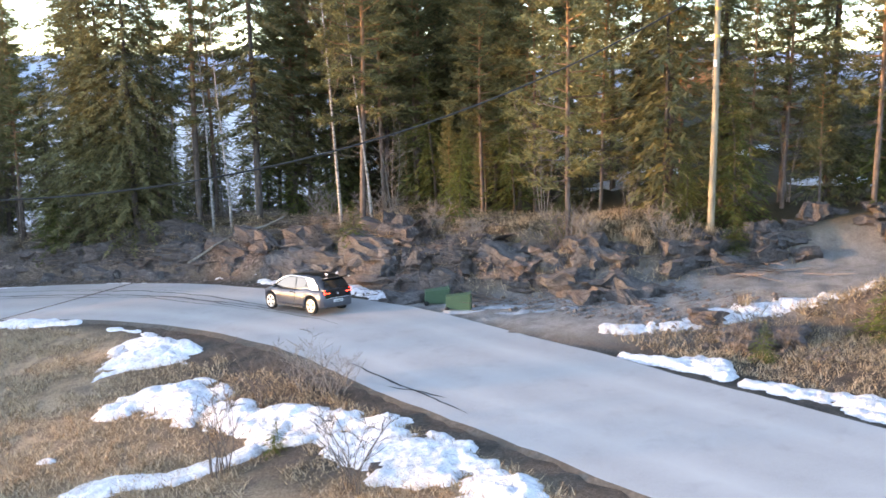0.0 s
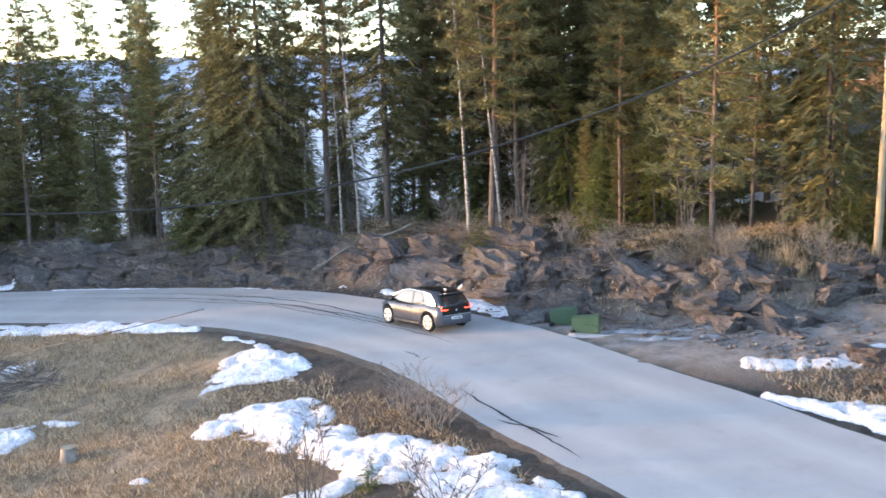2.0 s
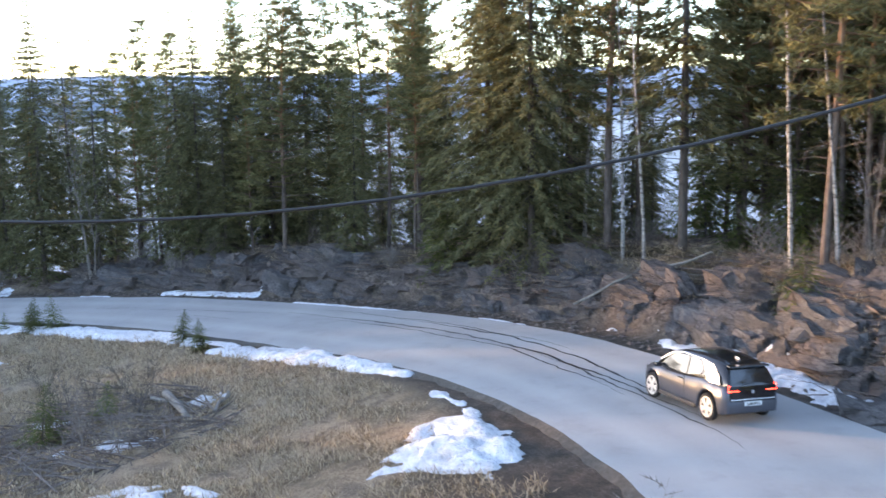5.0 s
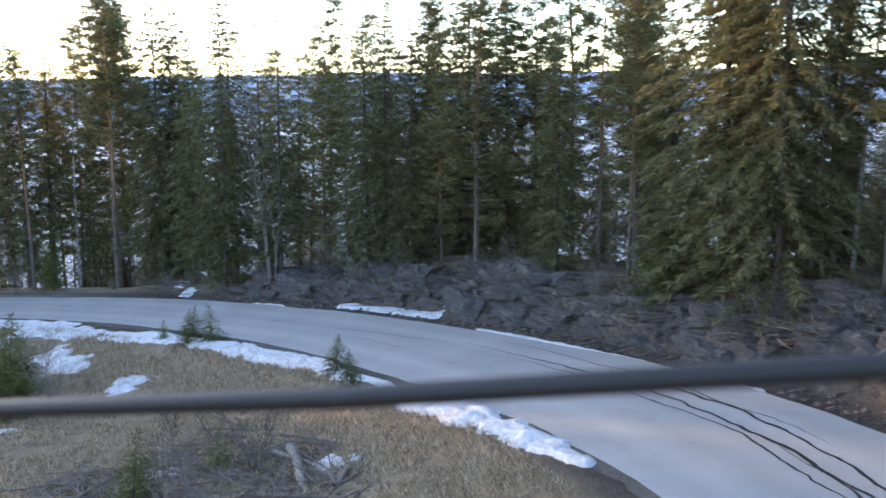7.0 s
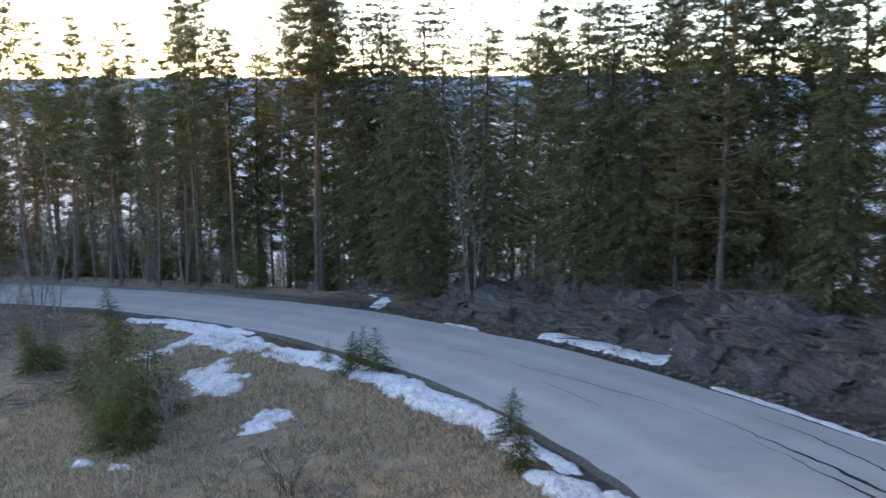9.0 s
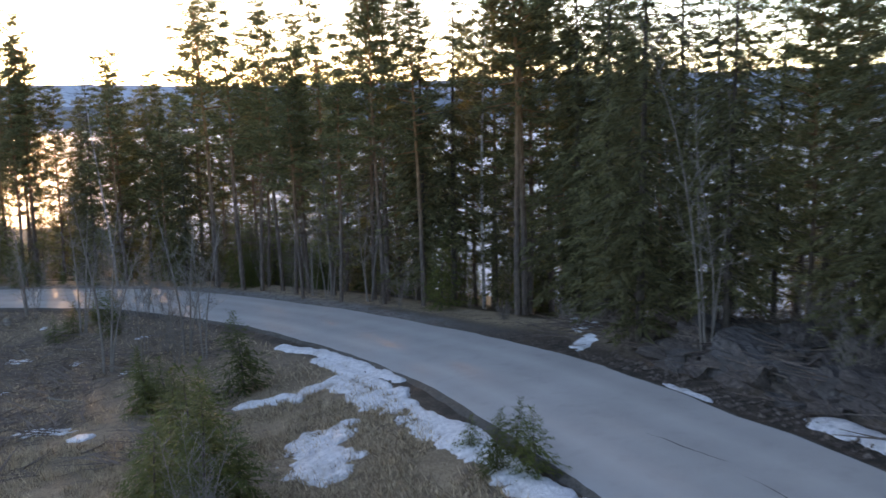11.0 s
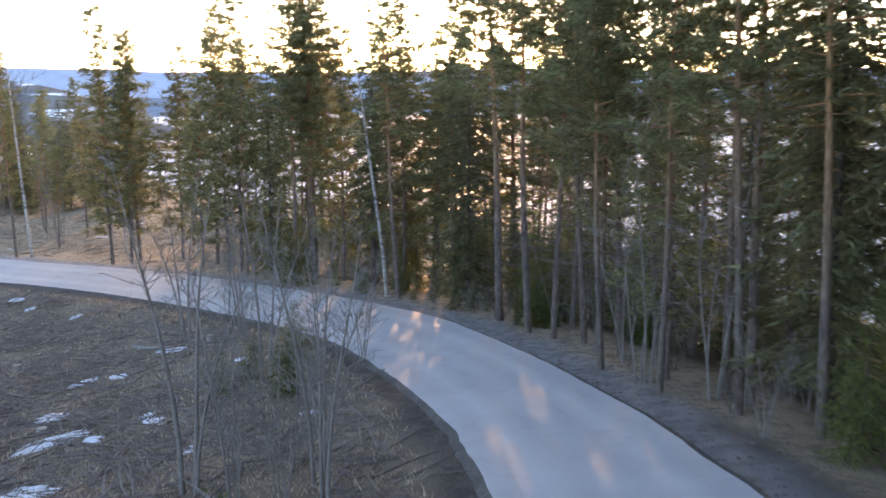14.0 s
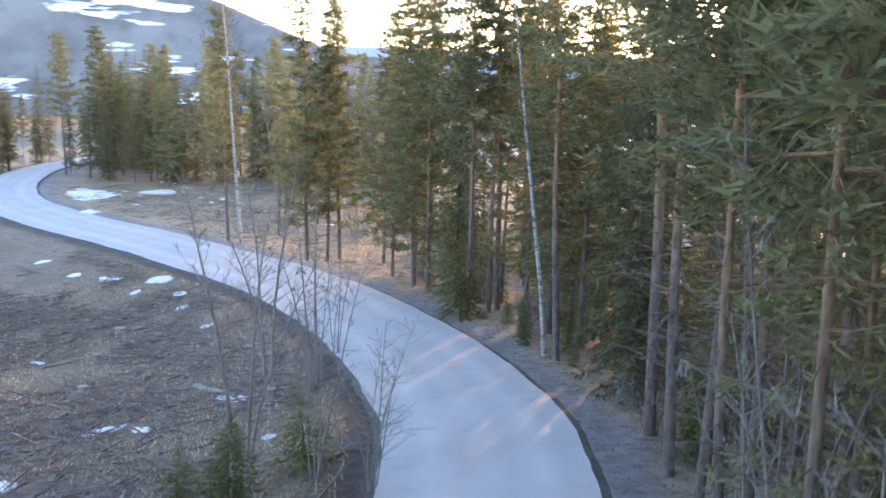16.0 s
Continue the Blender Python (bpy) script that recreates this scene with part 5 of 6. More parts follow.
# x, y and half width along each drift, then its thickness
DRIFTS = [
    ([(-20.6, 32.9, 0.8), (-18.9, 32.7, 0.9), (-16.5, 31.8, 1.35), (-14.2, 30.8, 1.2), (-11.9, 29.3, 1.1), (-9.6, 27.8, 0.8)], 0.2),
    ([(-21.7, 28.3, 0.75), (-20.5, 28.9, 0.6), (-19.2, 29.2, 0.5), (-17.6, 30.5, 0.35)], 0.1),
    ([(-8.6, 40.6, 0.35), (-7.6, 40.6, 0.45), (-6.2, 41.1, 0.6), (-4.8, 42.0, 0.65), (-3.2, 42.7, 0.6), (-1.6, 42.9, 0.65), (0.5, 43.1, 0.7), (3.5, 43.6, 0.75)], 0.1),
    ([(-7.7, 38.3, 0.3), (-6.4, 37.9, 0.4), (-5.2, 37.8, 0.8), (-4.6, 36.9, 0.5)], 0.2),
    ([(-4.0, 36.2, 0.4), (-2.9, 35.8, 0.55), (-1.6, 35.0, 0.75), (-0.4, 34.1, 0.85), (1.4, 32.6, 0.7)], 0.14),
    ([(-73.0, 37.5, 0.47), (-67.9, 39.4, 0.58), (-62.3, 41.6, 0.58), (-56.2, 43.2, 0.62)], 0.07),
    ([(-55.7, 43.3, 0.70), (-51.5, 43.8, 0.70), (-49.2, 44.3, 0.70), (-46.2, 44.2, 0.62)], 0.12),
    ([(-44.5, 43.7, 0.35), (-42.0, 44.0, 0.55), (-40.0, 44.2, 0.78), (-37.6, 44.0, 0.86), (-34.7, 43.6, 0.62), (-32.1, 43.1, 0.35)], 0.16),
    ([(-81.6, 34.6, 0.31), (-78.6, 36.6, 0.46), (-75.0, 38.3, 0.43), (-70.6, 40.1, 0.28)], 0.05),
    ([(-72.8, 34.3, 0.52), (-72.2, 36.2, 0.75), (-72.8, 37.5, 0.38)], 0.08),
    ([(-25.5, 50.0, 0.55), (-23.0, 48.7, 0.75), (-20.3, 47.2, 0.8), (-17.4, 45.4, 0.5)], 0.2),
]
for k, (line, thick) in enumerate(DRIFTS):
    snow_band(line, thick, 61 + 3 * k)
for row in SNOW_START + SNOW_MIDDLE + SNOW_END:
    snow_patch(*row)
rs = random.Random(7)
for k in range(34):      # crumbs of snow over the felled ground and the far field
    if k < 20:
        x, y = rs.uniform(-118, -78), rs.uniform(-12, 26)
    else:
        x, y = rs.uniform(-152, -133), rs.uniform(-66, -22)
    d = road_frame([x], [y])[0][0]
    if abs(d) > 6:
        snow_patch(x, y, rs.uniform(0.25, 0.9), rs.uniform(0.2, 0.5), rs.uniform(0, 180), 0.05)
# rims left by the plough: from x, to x, distance left of the centre line, width, thickness
for k, row in enumerate(((-32, -43, 4.1, 0.7, 0.1), (-43, -52, 4.0, 0.5, 0.06), (-52, -60, 4.0, 0.5, 0.06), (-60, -71, 3.9, 0.5, 0.06), (-70, -80, 3.8, 0.5, 0.05), (-24, -29, 3.9, 0.5, 0.05),
                         (-22.6, -29.6, -5.3, 0.9, 0.2), (-30.3, -32.6, -5.4, 0.7, 0.12), (-51, -60, -4.7, 0.8, 0.16), (-38, -50, -3.75, 0.22, 0.05), (-61, -66, -3.6, 0.2, 0.05), (-33, -38, -3.9, 0.3, 0.06))):
    snow_strip(*row, 31 + k)

# rocks of the cutting


def rock_mat(name, dark, light, stain):
    m, nt, b = mat(name, 0.9, 0.0, 0.25)
    f, c = noise_node(nt, 7, 10, 0.7), noise_node(nt, 0.9, 4, 0.6)
    tc = nt.nodes.new("ShaderNodeTexCoord")
    mp = nt.nodes.new("ShaderNodeMapping")
    mp.inputs["Scale"].default_value = (1.0, 1.0, 2.2)
    v = nt.nodes.new("ShaderNodeTexVoronoi")
    v.feature = "DISTANCE_TO_EDGE"
    v.inputs["Scale"].default_value = 3.2
    nt.links.new(tc.outputs["Object"], mp.inputs["Vector"])
    warp = nt.nodes.new("ShaderNodeTexNoise")
    warp.inputs["Scale"].default_value, warp.inputs["Detail"].default_value = 1.6, 4
    nt.links.new(tc.outputs["Object"], warp.inputs["Vector"])
    bend = nt.nodes.new("ShaderNodeMixRGB")
    bend.inputs["Fac"].default_value = 0.6
    nt.links.new(mp.outputs["Vector"], bend.inputs["Color1"])
    nt.links.new(warp.outputs["Color"], bend.inputs["Color2"])
    nt.links.new(bend.outputs["Color"], v.inputs["Vector"])
    col = ramp(nt, f, [(0.3, dark), (0.7, light)])
    col = mix(nt, ramp(nt, c, [(0.42, (0, 0, 0)), (0.64, (0.8, 0.8, 0.8))]), col, stain)
    split = ramp(nt, v.outputs["Distance"], [(0.0, (0.7, 0.7, 0.7)), (0.025, (0, 0, 0))])
    col = mix(nt, split, col, tuple(x * 0.5 for x in dark))
    nt.links.new(col, b.inputs["Base Color"])
    mx = nt.nodes.new("ShaderNodeMath")
    mx.operation = "SUBTRACT"
    nt.links.new(f, mx.inputs[0])
    nt.links.new(split, mx.inputs[1])
    bump(nt, b, mx.outputs["Value"], 1.0, 0.1)
    return m


M_ROCK = rock_mat("cut_rock", (0.028, 0.027, 0.028), (0.215, 0.196, 0.192), (0.078, 0.072, 0.07))
M_ROCKRED = rock_mat("rusty_rock", (0.032, 0.027, 0.026), (0.225, 0.186, 0.172), (0.088, 0.072, 0.066))


def rock_mesh(seed, jag):
    """A cleaved block: flat steep faces, split ledges and chipped corners."""
    rng = random.Random(seed)
    bm = bmesh.new()
    bmesh.ops.create_cube(bm, size=2)
    bmesh.ops.subdivide_edges(bm, edges=bm.edges[:], cuts=5, use_grid_fill=True)
    fx, fz, u, w = rng.uniform(1.0, 1.7), rng.uniform(1.4, 2.4), rng.random(), rng.random()
    for v in bm.verts:
        cx, cz = math.floor(v.co.x * fx + u), math.floor(v.co.z * fz + w + 0.25 * v.co.x)
        block, column = random.Random(seed * 977 + cx * 31 + cz * 7), random.Random(seed * 613 + cx)
        v.co.y *= 1 + block.uniform(-0.42, 0.3)
        v.co.y -= 0.25 * v.co.z
        v.co.z *= 1 + column.uniform(-0.4, 0.2)
        v.co.x += 0.2 * block.uniform(-1, 1) * abs(v.co.z)
        v.co += rvec(rng, jag)
    me = bpy.data.meshes.new("rock")
    bm.to_mesh(me)
    bm.free()
    me.materials.append(M_ROCKRED if seed % 2 == 0 else M_ROCK)
    return me


ROCKS = [rock_mesh(s, 0.1) for s in range(9)]
rr = random.Random(5)
for k in range(300):
    i = rr.randint(nearest_index(-12, 36), nearest_index(-67, 44))
    x0 = LINE[i, 0]
    foot = float(np.interp(x0, [-84, -30, -24, -18, -12, -5, 10], [1.5, 1.6, 1.9, 2.9, 5.6, 7.6, 9]))
    up = rr.random()
    o = HALF[i] + foot + 0.4 + 3.0 * up
    x, y = x0 - LEFT[i, 0] * o, LINE[i, 1] - LEFT[i, 1] * o
    s = rr.uniform(0.22, 0.62)
    if k % 5 == 0:
        s *= 1.5
    if x0 > -13 and min(np.hypot(SIDE_ROAD[:, 0] - x, SIDE_ROAD[:, 1] - y)) < 3:
        continue
    ob = new("rock", rr.choice(ROCKS))
    ob.matrix_world = pose(x, y, H(x, y) - s * 0.62, rr.uniform(-8, 8), rr.uniform(-10, 10), math.degrees(math.atan2(TANG[i, 1], TANG[i, 0])) + rr.uniform(-14, 14)) @ Matrix.Diagonal((s * rr.uniform(1.3, 2.8), s * 0.85, s * rr.uniform(0.85, 1.5), 1))
    tagged(ob, "angular grey-brown rock in the road cutting", "rock", "rocks of the cutting")
for k in range(64):      # ledges above the gravel side road
    f = rr.random()
    j = int(f * 0.62 * (len(SIDE_ROAD) - 2))
    tx, ty = SIDE_ROAD[j + 1, 0] - SIDE_ROAD[j, 0], SIDE_ROAD[j + 1, 1] - SIDE_ROAD[j, 1]
    ln = math.hypot(tx, ty)
    o = 2.9 + 2.2 * rr.random() ** 1.5
    x, y = SIDE_ROAD[j, 0] - ty / ln * o, SIDE_ROAD[j, 1] + tx / ln * o
    s = rr.uniform(0.25, 0.75)
    ob = new("rock", rr.choice(ROCKS))
    ob.matrix_world = pose(x, y, H(x, y) - s * 0.45, rr.uniform(-8, 8), rr.uniform(-10, 10), math.degrees(math.atan2(ty, tx)) + rr.uniform(-16, 16)) @ Matrix.Diagonal((s * rr.uniform(0.9, 1.9), s * 0.8, s * rr.uniform(0.8, 1.3), 1))
    tagged(ob, "angular grey-brown rock in the road cutting", "rock", "rocks of the cutting")
for x, y, s in ((-5.2, 41.6, 0.45), (-4.2, 40.6, 0.5), (-3.6, 39.6, 0.45), (-2.4, 40.3, 0.6), (-13.2, 29.2, 0.25)):
    ob = new("rock", ROCKS[int(s * 10) % 9])
    ob.matrix_world = pose(x, y, H(x, y), 10, 5, x * 40) @ Matrix.Diagonal((s * 1.2, s, s * 0.8, 1))
    tagged(ob, "angular grey-brown rock in the road cutting", "rock", "rocks of the cutting")

# utility pole and cables
PX, PY = -5.2, 49.4
pole = new("utility_pole")
so = Soup()
so.tube([Vector((0, 0, -0.4)), Vector((0.02, 0, 5)), Vector((-0.02, 0.01, 10.6))], [0.155, 0.135, 0.105], 14)
ob = new("post", so.mesh("post", M_WOOD, True))
ob.parent = pole
part("junction_box", box_bm(0.16, 0.14, 0.3, 0.02, (-0.05, -0.16, 7.2)), plain("pale_box", (0.6, 0.58, 0.55), 0.6), pole, "pale grey junction box")
for zz in (8.3, 9.4):
    bm = bmesh.new()
    bmesh.ops.create_cone(bm, cap_ends=True, segments=14, radius1=0.128, radius2=0.125, depth=0.12)
    bmesh.ops.translate(bm, vec=(0, 0, zz), verts=bm.verts)
    part("marker_band", bm, plain("yellow_band", (0.5, 0.38, 0.08), 0.6), pole, "yellow marker band")
pole.matrix_world = pose(PX, PY, H(PX, PY), 0, 0, 0)
tagged(pole, "tall weathered wooden utility pole on the bank", "utility pole")

M_CABLE = plain("black_cable", (0.012, 0.012, 0.013), 0.5)


def cable(name, pts, r, label):
    so = Soup()
    so.tube([Vector(p) for p in pts], [r] * len(pts), 6)
    ob = new(name, so.mesh(name, M_CABLE, True))
    return tagged(ob, label, "cable")


def span(x0, y0, ang, z0, slope, sag, u0, u1, n=60):
    return [(x0 + u * math.cos(ang), y0 + u * math.sin(ang), z0 + slope * u + sag * u * u) for u in np.linspace(u0, u1, n)]


cable("overhead_cable", span(-15.9, 28.6, 0.595, 9.95, 0.167, 0.0145, -24, 26), 0.02, "thick black overhead cable over the clearing")

cable("thin_cable", span(-27.726, 22.567, 0.0185, 5.1, 0.2477, 0.0019, -30, 12), 0.008, "thin black cable hanging over the clearing")

# two green wheeled bins, lying at the junction
M_BIN = plain("green_bin_plastic", (0.042, 0.095, 0.056), 0.55, 0, 0.3, 0.12, 6)


def wheelie_bin(m):
    root = new("wheeled_bin")
    body = loft([[(x * s, y * s, z) for x, y in ((-0.27, -0.3), (0.27, -0.3), (0.27, 0.3), (-0.27, 0.3))] for z, s in ((0.06, 0.8), (0.5, 0.92), (0.93, 1.03), (0.98, 1.08), (1.0, 1.08))])
    part("body", body, M_BIN, root)
    part("lid", box_bm(0.6, 0.7, 0.05, 0.02, (0, 0.02, 1.035)), M_BIN, root, "closed green lid")
    part("handle", box_bm(0.5, 0.05, 0.05, 0.02, (0, -0.37, 0.98)), M_BIN, root)
    for s in (-1, 1):
        bm = revolve([(0.001, -0.03), (0.1, -0.03), (0.1, 0.03), (0.001, 0.03)], 16)
        bmesh.ops.rotate(bm, cent=(0, 0, 0), matrix=Matrix.Rotation(math.pi / 2, 3, "Z"), verts=bm.verts)
        bmesh.ops.translate(bm, vec=(s * 0.25, -0.26, 0.1), verts=bm.verts)
        part("wheel", bm, M_TYRE, root, "", True)
    root.matrix_world = m
    return tagged(root, "green plastic wheeled bin tipped over on gravel", "bin", "bins at the junction")


wheelie_bin(pose(-16.5, 44.5, H(-16.5, 44.5) + 0.32, 90, 0, 112))
wheelie_bin(pose(-15.3, 43.4, H(-15.3, 43.4) + 0.32, 88, 0, 100))

# fallen logs, stumps, felled branches
M_LOG = two_tone("grey_log", (0.14, 0.12, 0.1), (0.36, 0.32, 0.28), 10, 1.5, 0.9, 0.5, 0.02, (1, 1, 0.2))


def log(x, y, yaw, length, r, tilt=0, label="weathered grey log lying on dry grass", lift=0.0):
    so = Soup()
    n = 6
    so.tube([Vector((length * (i / n - 0.5), 0.06 * math.sin(i * 1.3), 0.04 * math.cos(i * 2.1))) for i in range(n + 1)], [r * (1 - 0.35 * i / n) for i in range(n + 1)], 8)
    ob = new("log", so.mesh("log", M_LOG, True))
    ob.matrix_world = pose(x, y, H(x, y) + r * 0.7 + lift, 0, tilt, yaw)
    return tagged(ob, label, "log", "felled wood")


log(-39.0, 38.8, -17, 5.0, 0.16, 0)
log(-40.6, 39.6, 20, 2.6, 0.09)
log(-38.2, 39.8, -50, 2.2, 0.08)
log(-30.2, 52.6, 60, 3.6, 0.06, -24, "grey dead trunk leaning down the rock bank", 0.7)
log(-28.6, 54.0, 30, 3.4, 0.08, -20, "grey dead trunk leaning down the rock bank", 0.3)
log(-98.4, 3, 70, 4, 0.1)
log(-104.6, 10.0, 105, 3.0, 0.13)
rl = random.Random(17)
for k in range(46):
    x, y = rl.uniform(-112, -76), rl.uniform(-10, 27)
    d = road_frame([x], [y])[0][0]
    if d > 7:
        log(x, y, rl.uniform(0, 180), rl.uniform(1.2, 4), rl.uniform(0.025, 0.07), rl.uniform(-4, 4), "thin felled stem among slash", 0.03)


def stump(x, y, r, tall):
    so = Soup()
    so.tube([Vector((0, 0, -0.2)), Vector((0, 0, 0.05)), Vector((0.01, 0, tall * 0.5)), Vector((0.02, 0, tall))], [r * 1.5, r * 1.25, r * 1.02, r], 12)
    root = new("tree_stump")
    ob = new("stump_wood", so.mesh("stump_wood", M_LOG, True))
    ob.parent = root
    bm = bmesh.new()
    bmesh.ops.create_circle(bm, cap_ends=True, segments=12, radius=r)
    bmesh.ops.translate(bm, vec=(0.02, 0, tall), verts=bm.verts)
    part("cut_face", bm, M_WOOD, root, "pale sawn face")
    root.matrix_world = pose(x, y, H(x, y))
    return tagged(root, "grey sawn tree stump in the felled clearing", "stump", "felled wood")


for x, y, r, tl in ((-28.4, 31.8, 0.24, 0.45), (-110.8, -8.1, 0.3, 0.35), (-104.2, 13.4, 0.22, 0.5), (-96, 6, 0.2, 0.3), (-103, 2, 0.22, 0.3), (-107, -4, 0.2, 0.35), (-92, 14, 0.2, 0.3), (-113, -20, 0.25, 0.4)):
    stump(x, y, r, tl)

# young growth and shrubs
YOUNG = [
    ("young_b", -57.9, 43.2, 1.7), ("young_a", -58.8, 42.3, 1.6), ("young_b", -59.8, 42.9, 1.5), ("young_b", -61.0, 41.8, 1.0), ("young_a", -47.7, 44.3, 1.5), ("young_a", -45.2, 43.6, 1.4), ("young_b", -46.4, 44.2, 0.8),
    ("young_a", -57.7, 34.3, 3.6), ("young_a", -60.5, 34.9, 3.8), ("young_b", -63.5, 34.2, 3.6), ("young_a", -66.7, 33.6, 3.4), ("young_b", -68.2, 32.6, 3.0), ("young_a", -75.0, 29.9, 2.8, 40, 1.6), ("young_a", -75.9, 29.6, 2.2, 80, 1.5), ("young_b", -74.4, 30.9, 2.4, 10, 1.7), ("young_b", -75.5, 30.8, 1.9, 130, 1.5), ("young_a", -58.8, 33.4, 2.6), ("young_b", -62.0, 33.6, 2.8), ("young_b", -61.4, 35.6, 2.4), ("young_a", -64.8, 33.0, 2.6),
    ("young_a", -75.1, 33.8, 3.4), ("young_a", -95.2, 23.0, 2.8), ("young_b", -99.3, 21.0, 2.6), ("young_a", -97.6, 19.9, 2.2), ("young_b", -96.3, 19.2, 1.8), ("young_b", -16.8, 30.4, 1.0), ("young_b", -42.4, 37.6, 1.4),
    ("young_b", -41.9, 34.9, 2.2), ("young_b", 0.6, 40.6, 2.6), ("young_b", -3.4, 38.3, 1.3), ("young_a", -4.2, 48.4, 1.8), ("young_a", -11.6, 49.4, 2.0), ("young_b", -21.6, 50.4, 2.4), ("young_a", -42, 55.6, 4), ("young_a", -119.5, 9.5, 4),
]
for kind, x, y, tall, *more in YOUNG:
    plant(kind, x, y, tall, *(more or (x * 57 % 360, 1.55)))
BARE = [
    ("sapling", -85.3, 25.4, 9.6), ("bare_a", -84.4, 27.6, 7.6), ("sapling", -83.5, 30.7, 7.0), ("bare_b", -84.0, 29.3, 5.4), ("bare_b", -86.2, 26.5, 5.6), ("sapling", -97.3, 20.6, 9.0), ("bare_a", -98.4, 22.4, 7.0),
    ("sapling", -105.6, 14.3, 7.6), ("sapling", -85.4, 29.4, 8.2), ("bare_b", -98.6, 24.3, 5.0), ("sapling", -106.8, 10.1, 9.4), ("bare_a", -110.2, 10.3, 6.4), ("bare_b", -104.2, 15.4, 4.8), ("bare_b", -86.6, 28.0, 5.2),
    ("bare_b", -57.0, 35.4, 4.2), ("bare_b", -55.8, 35.6, 3.6), ("bare_b", -61.0, 33.6, 3.4), ("bare_b", -39.4, 35.2, 3.2), ("shrub_a", -41.2, 38.2, 2.2), ("shrub_a", -17.8, 29.2, 2.6), ("shrub_b", -17.3, 34.2, 1.9),
    ("shrub_b", -16.2, 33.6, 1.8), ("shrub_a", -13.6, 28.3, 2.4), ("shrub_a", -18.6, 33.2, 2.2), ("shrub_a", -3.8, 40.4, 1.6), ("shrub_a", -2.6, 39.4, 1.5), ("shrub_b", -4.4, 39.2, 1.5), ("bare_b", -37.4, 35.4, 2.6), ("shrub_a", -43, 36.2, 2), ("shrub_a", -48.6, 38.2, 1.8), ("shrub_a", -45.4, 38.6, 1.6),
]
for row in BARE:
    plant(*row)
rb = random.Random(23)
for k in range(80):      # brush on top of the cutting and among the edge trees
    i = rb.randint(nearest_index(-8, 33.5), nearest_index(-80, 37.3))
    o = HALF[i] + float(np.interp(LINE[i, 0], [-84, -30, -24, -18, -12, -5], [1.5, 1.6, 1.9, 2.9, 5.6, 7.6])) + rb.uniform(1.5, 7)
    x, y = LINE[i, 0] - LEFT[i, 0] * o, LINE[i, 1] - LEFT[i, 1] * o
    if min(np.hypot(SIDE_ROAD[:, 0] - x, SIDE_ROAD[:, 1] - y)) > 3.5 and away_from_path(x, y, 2.5):
        plant(rb.choice(["shrub_a", "shrub_b", "shrub_b"]), x, y, rb.uniform(0.8, 2.2))

# ---- dry grass ----
M_GRASS = leaf_mat("dry_grass", (0.15, 0.102, 0.065), (0.66, 0.51, 0.35), 0.1)


def grass(name, count, region, seed, low, high, label, cond):
    rng = np.random.default_rng(seed)
    x = rng.uniform(region[0], region[1], count * 4)
    y = rng.uniform(region[2], region[3], count * 4)
    d, k, _ = road_frame(x, y)
    keep = cond(x, y, d, k) & (fbm(x, y, 3.0, seed) + 0.6 * fbm(x, y, 0.9, seed + 1) > -0.32)
    x, y = x[keep][:count], y[keep][:count]
    z = height(x, y)
    n = len(x)
    blades = 3
    X, Y, Z = np.repeat(x, blades), np.repeat(y, blades), np.repeat(z, blades)
    m = n * blades
    a, ln, tip = rng.uniform(0, 6.283, m), rng.uniform(low, high, m), rng.uniform(0.5, 1.25, m)
    X, Y = X + rng.normal(0, 0.08, m), Y + rng.normal(0, 0.08, m)
    w = 0.012 + 0.012 * rng.random(m)
    v = np.empty((m, 3, 3))
    v[:, 0] = np.stack([X - np.sin(a) * w, Y + np.cos(a) * w, Z - 0.02], 1)
    v[:, 1] = np.stack([X + np.sin(a) * w, Y - np.cos(a) * w, Z - 0.02], 1)
    v[:, 2] = np.stack([X + np.cos(a) * ln * tip, Y + np.sin(a) * ln * tip, Z + ln * np.sqrt(np.maximum(0.03, 1 - 0.78 * tip))], 1)
    ob = link_mesh(name, v.reshape(-1, 3), np.arange(m * 3).reshape(-1, 3), M_GRASS)
    return tagged(ob, label, "grass", kind="stuff")


def side_gap(x, y):
    """Distance from the middle of the gravel side road."""
    return np.hypot(x[:, None] - SIDE_ROAD[None, ::4, 0], y[:, None] - SIDE_ROAD[None, ::4, 1]).min(1)


grass("dry_grass", 62000, (-72, -8, 22, 46), 61, 0.1, 0.34, "flattened straw-coloured dry grass", lambda x, y, d, k: (d > HALF[k] + 1.0) & (d < 22))
grass("dry_grass", 24000, (-124, -66, -24, 40), 62, 0.12, 0.4, "dry grass among felled slash", lambda x, y, d, k: (d > HALF[k] + 1.2) & (d < 26))
grass("dry_grass", 22000, (-60, 4, 40, 62), 63, 0.15, 0.5, "dry grass on the rock bank", lambda x, y, d, k: (d < -HALF[k] - 3.2) & (d > -16) & (side_gap(x, y) > 2.7))
grass("dry_grass", 9000, (-9, 10, 32, 45), 65, 0.12, 0.4, "brown dry grass on the knoll between the roads", lambda x, y, d, k: (d < -HALF[k] - 1.6) & (side_gap(x, y) > 2.6))
grass("dry_grass", 9000, (-156, -126, -60, 0), 64, 0.15, 0.45, "pale dry grass of the far field", lambda x, y, d, k: (d < -HALF[k] - 1.0) & (d > -30))

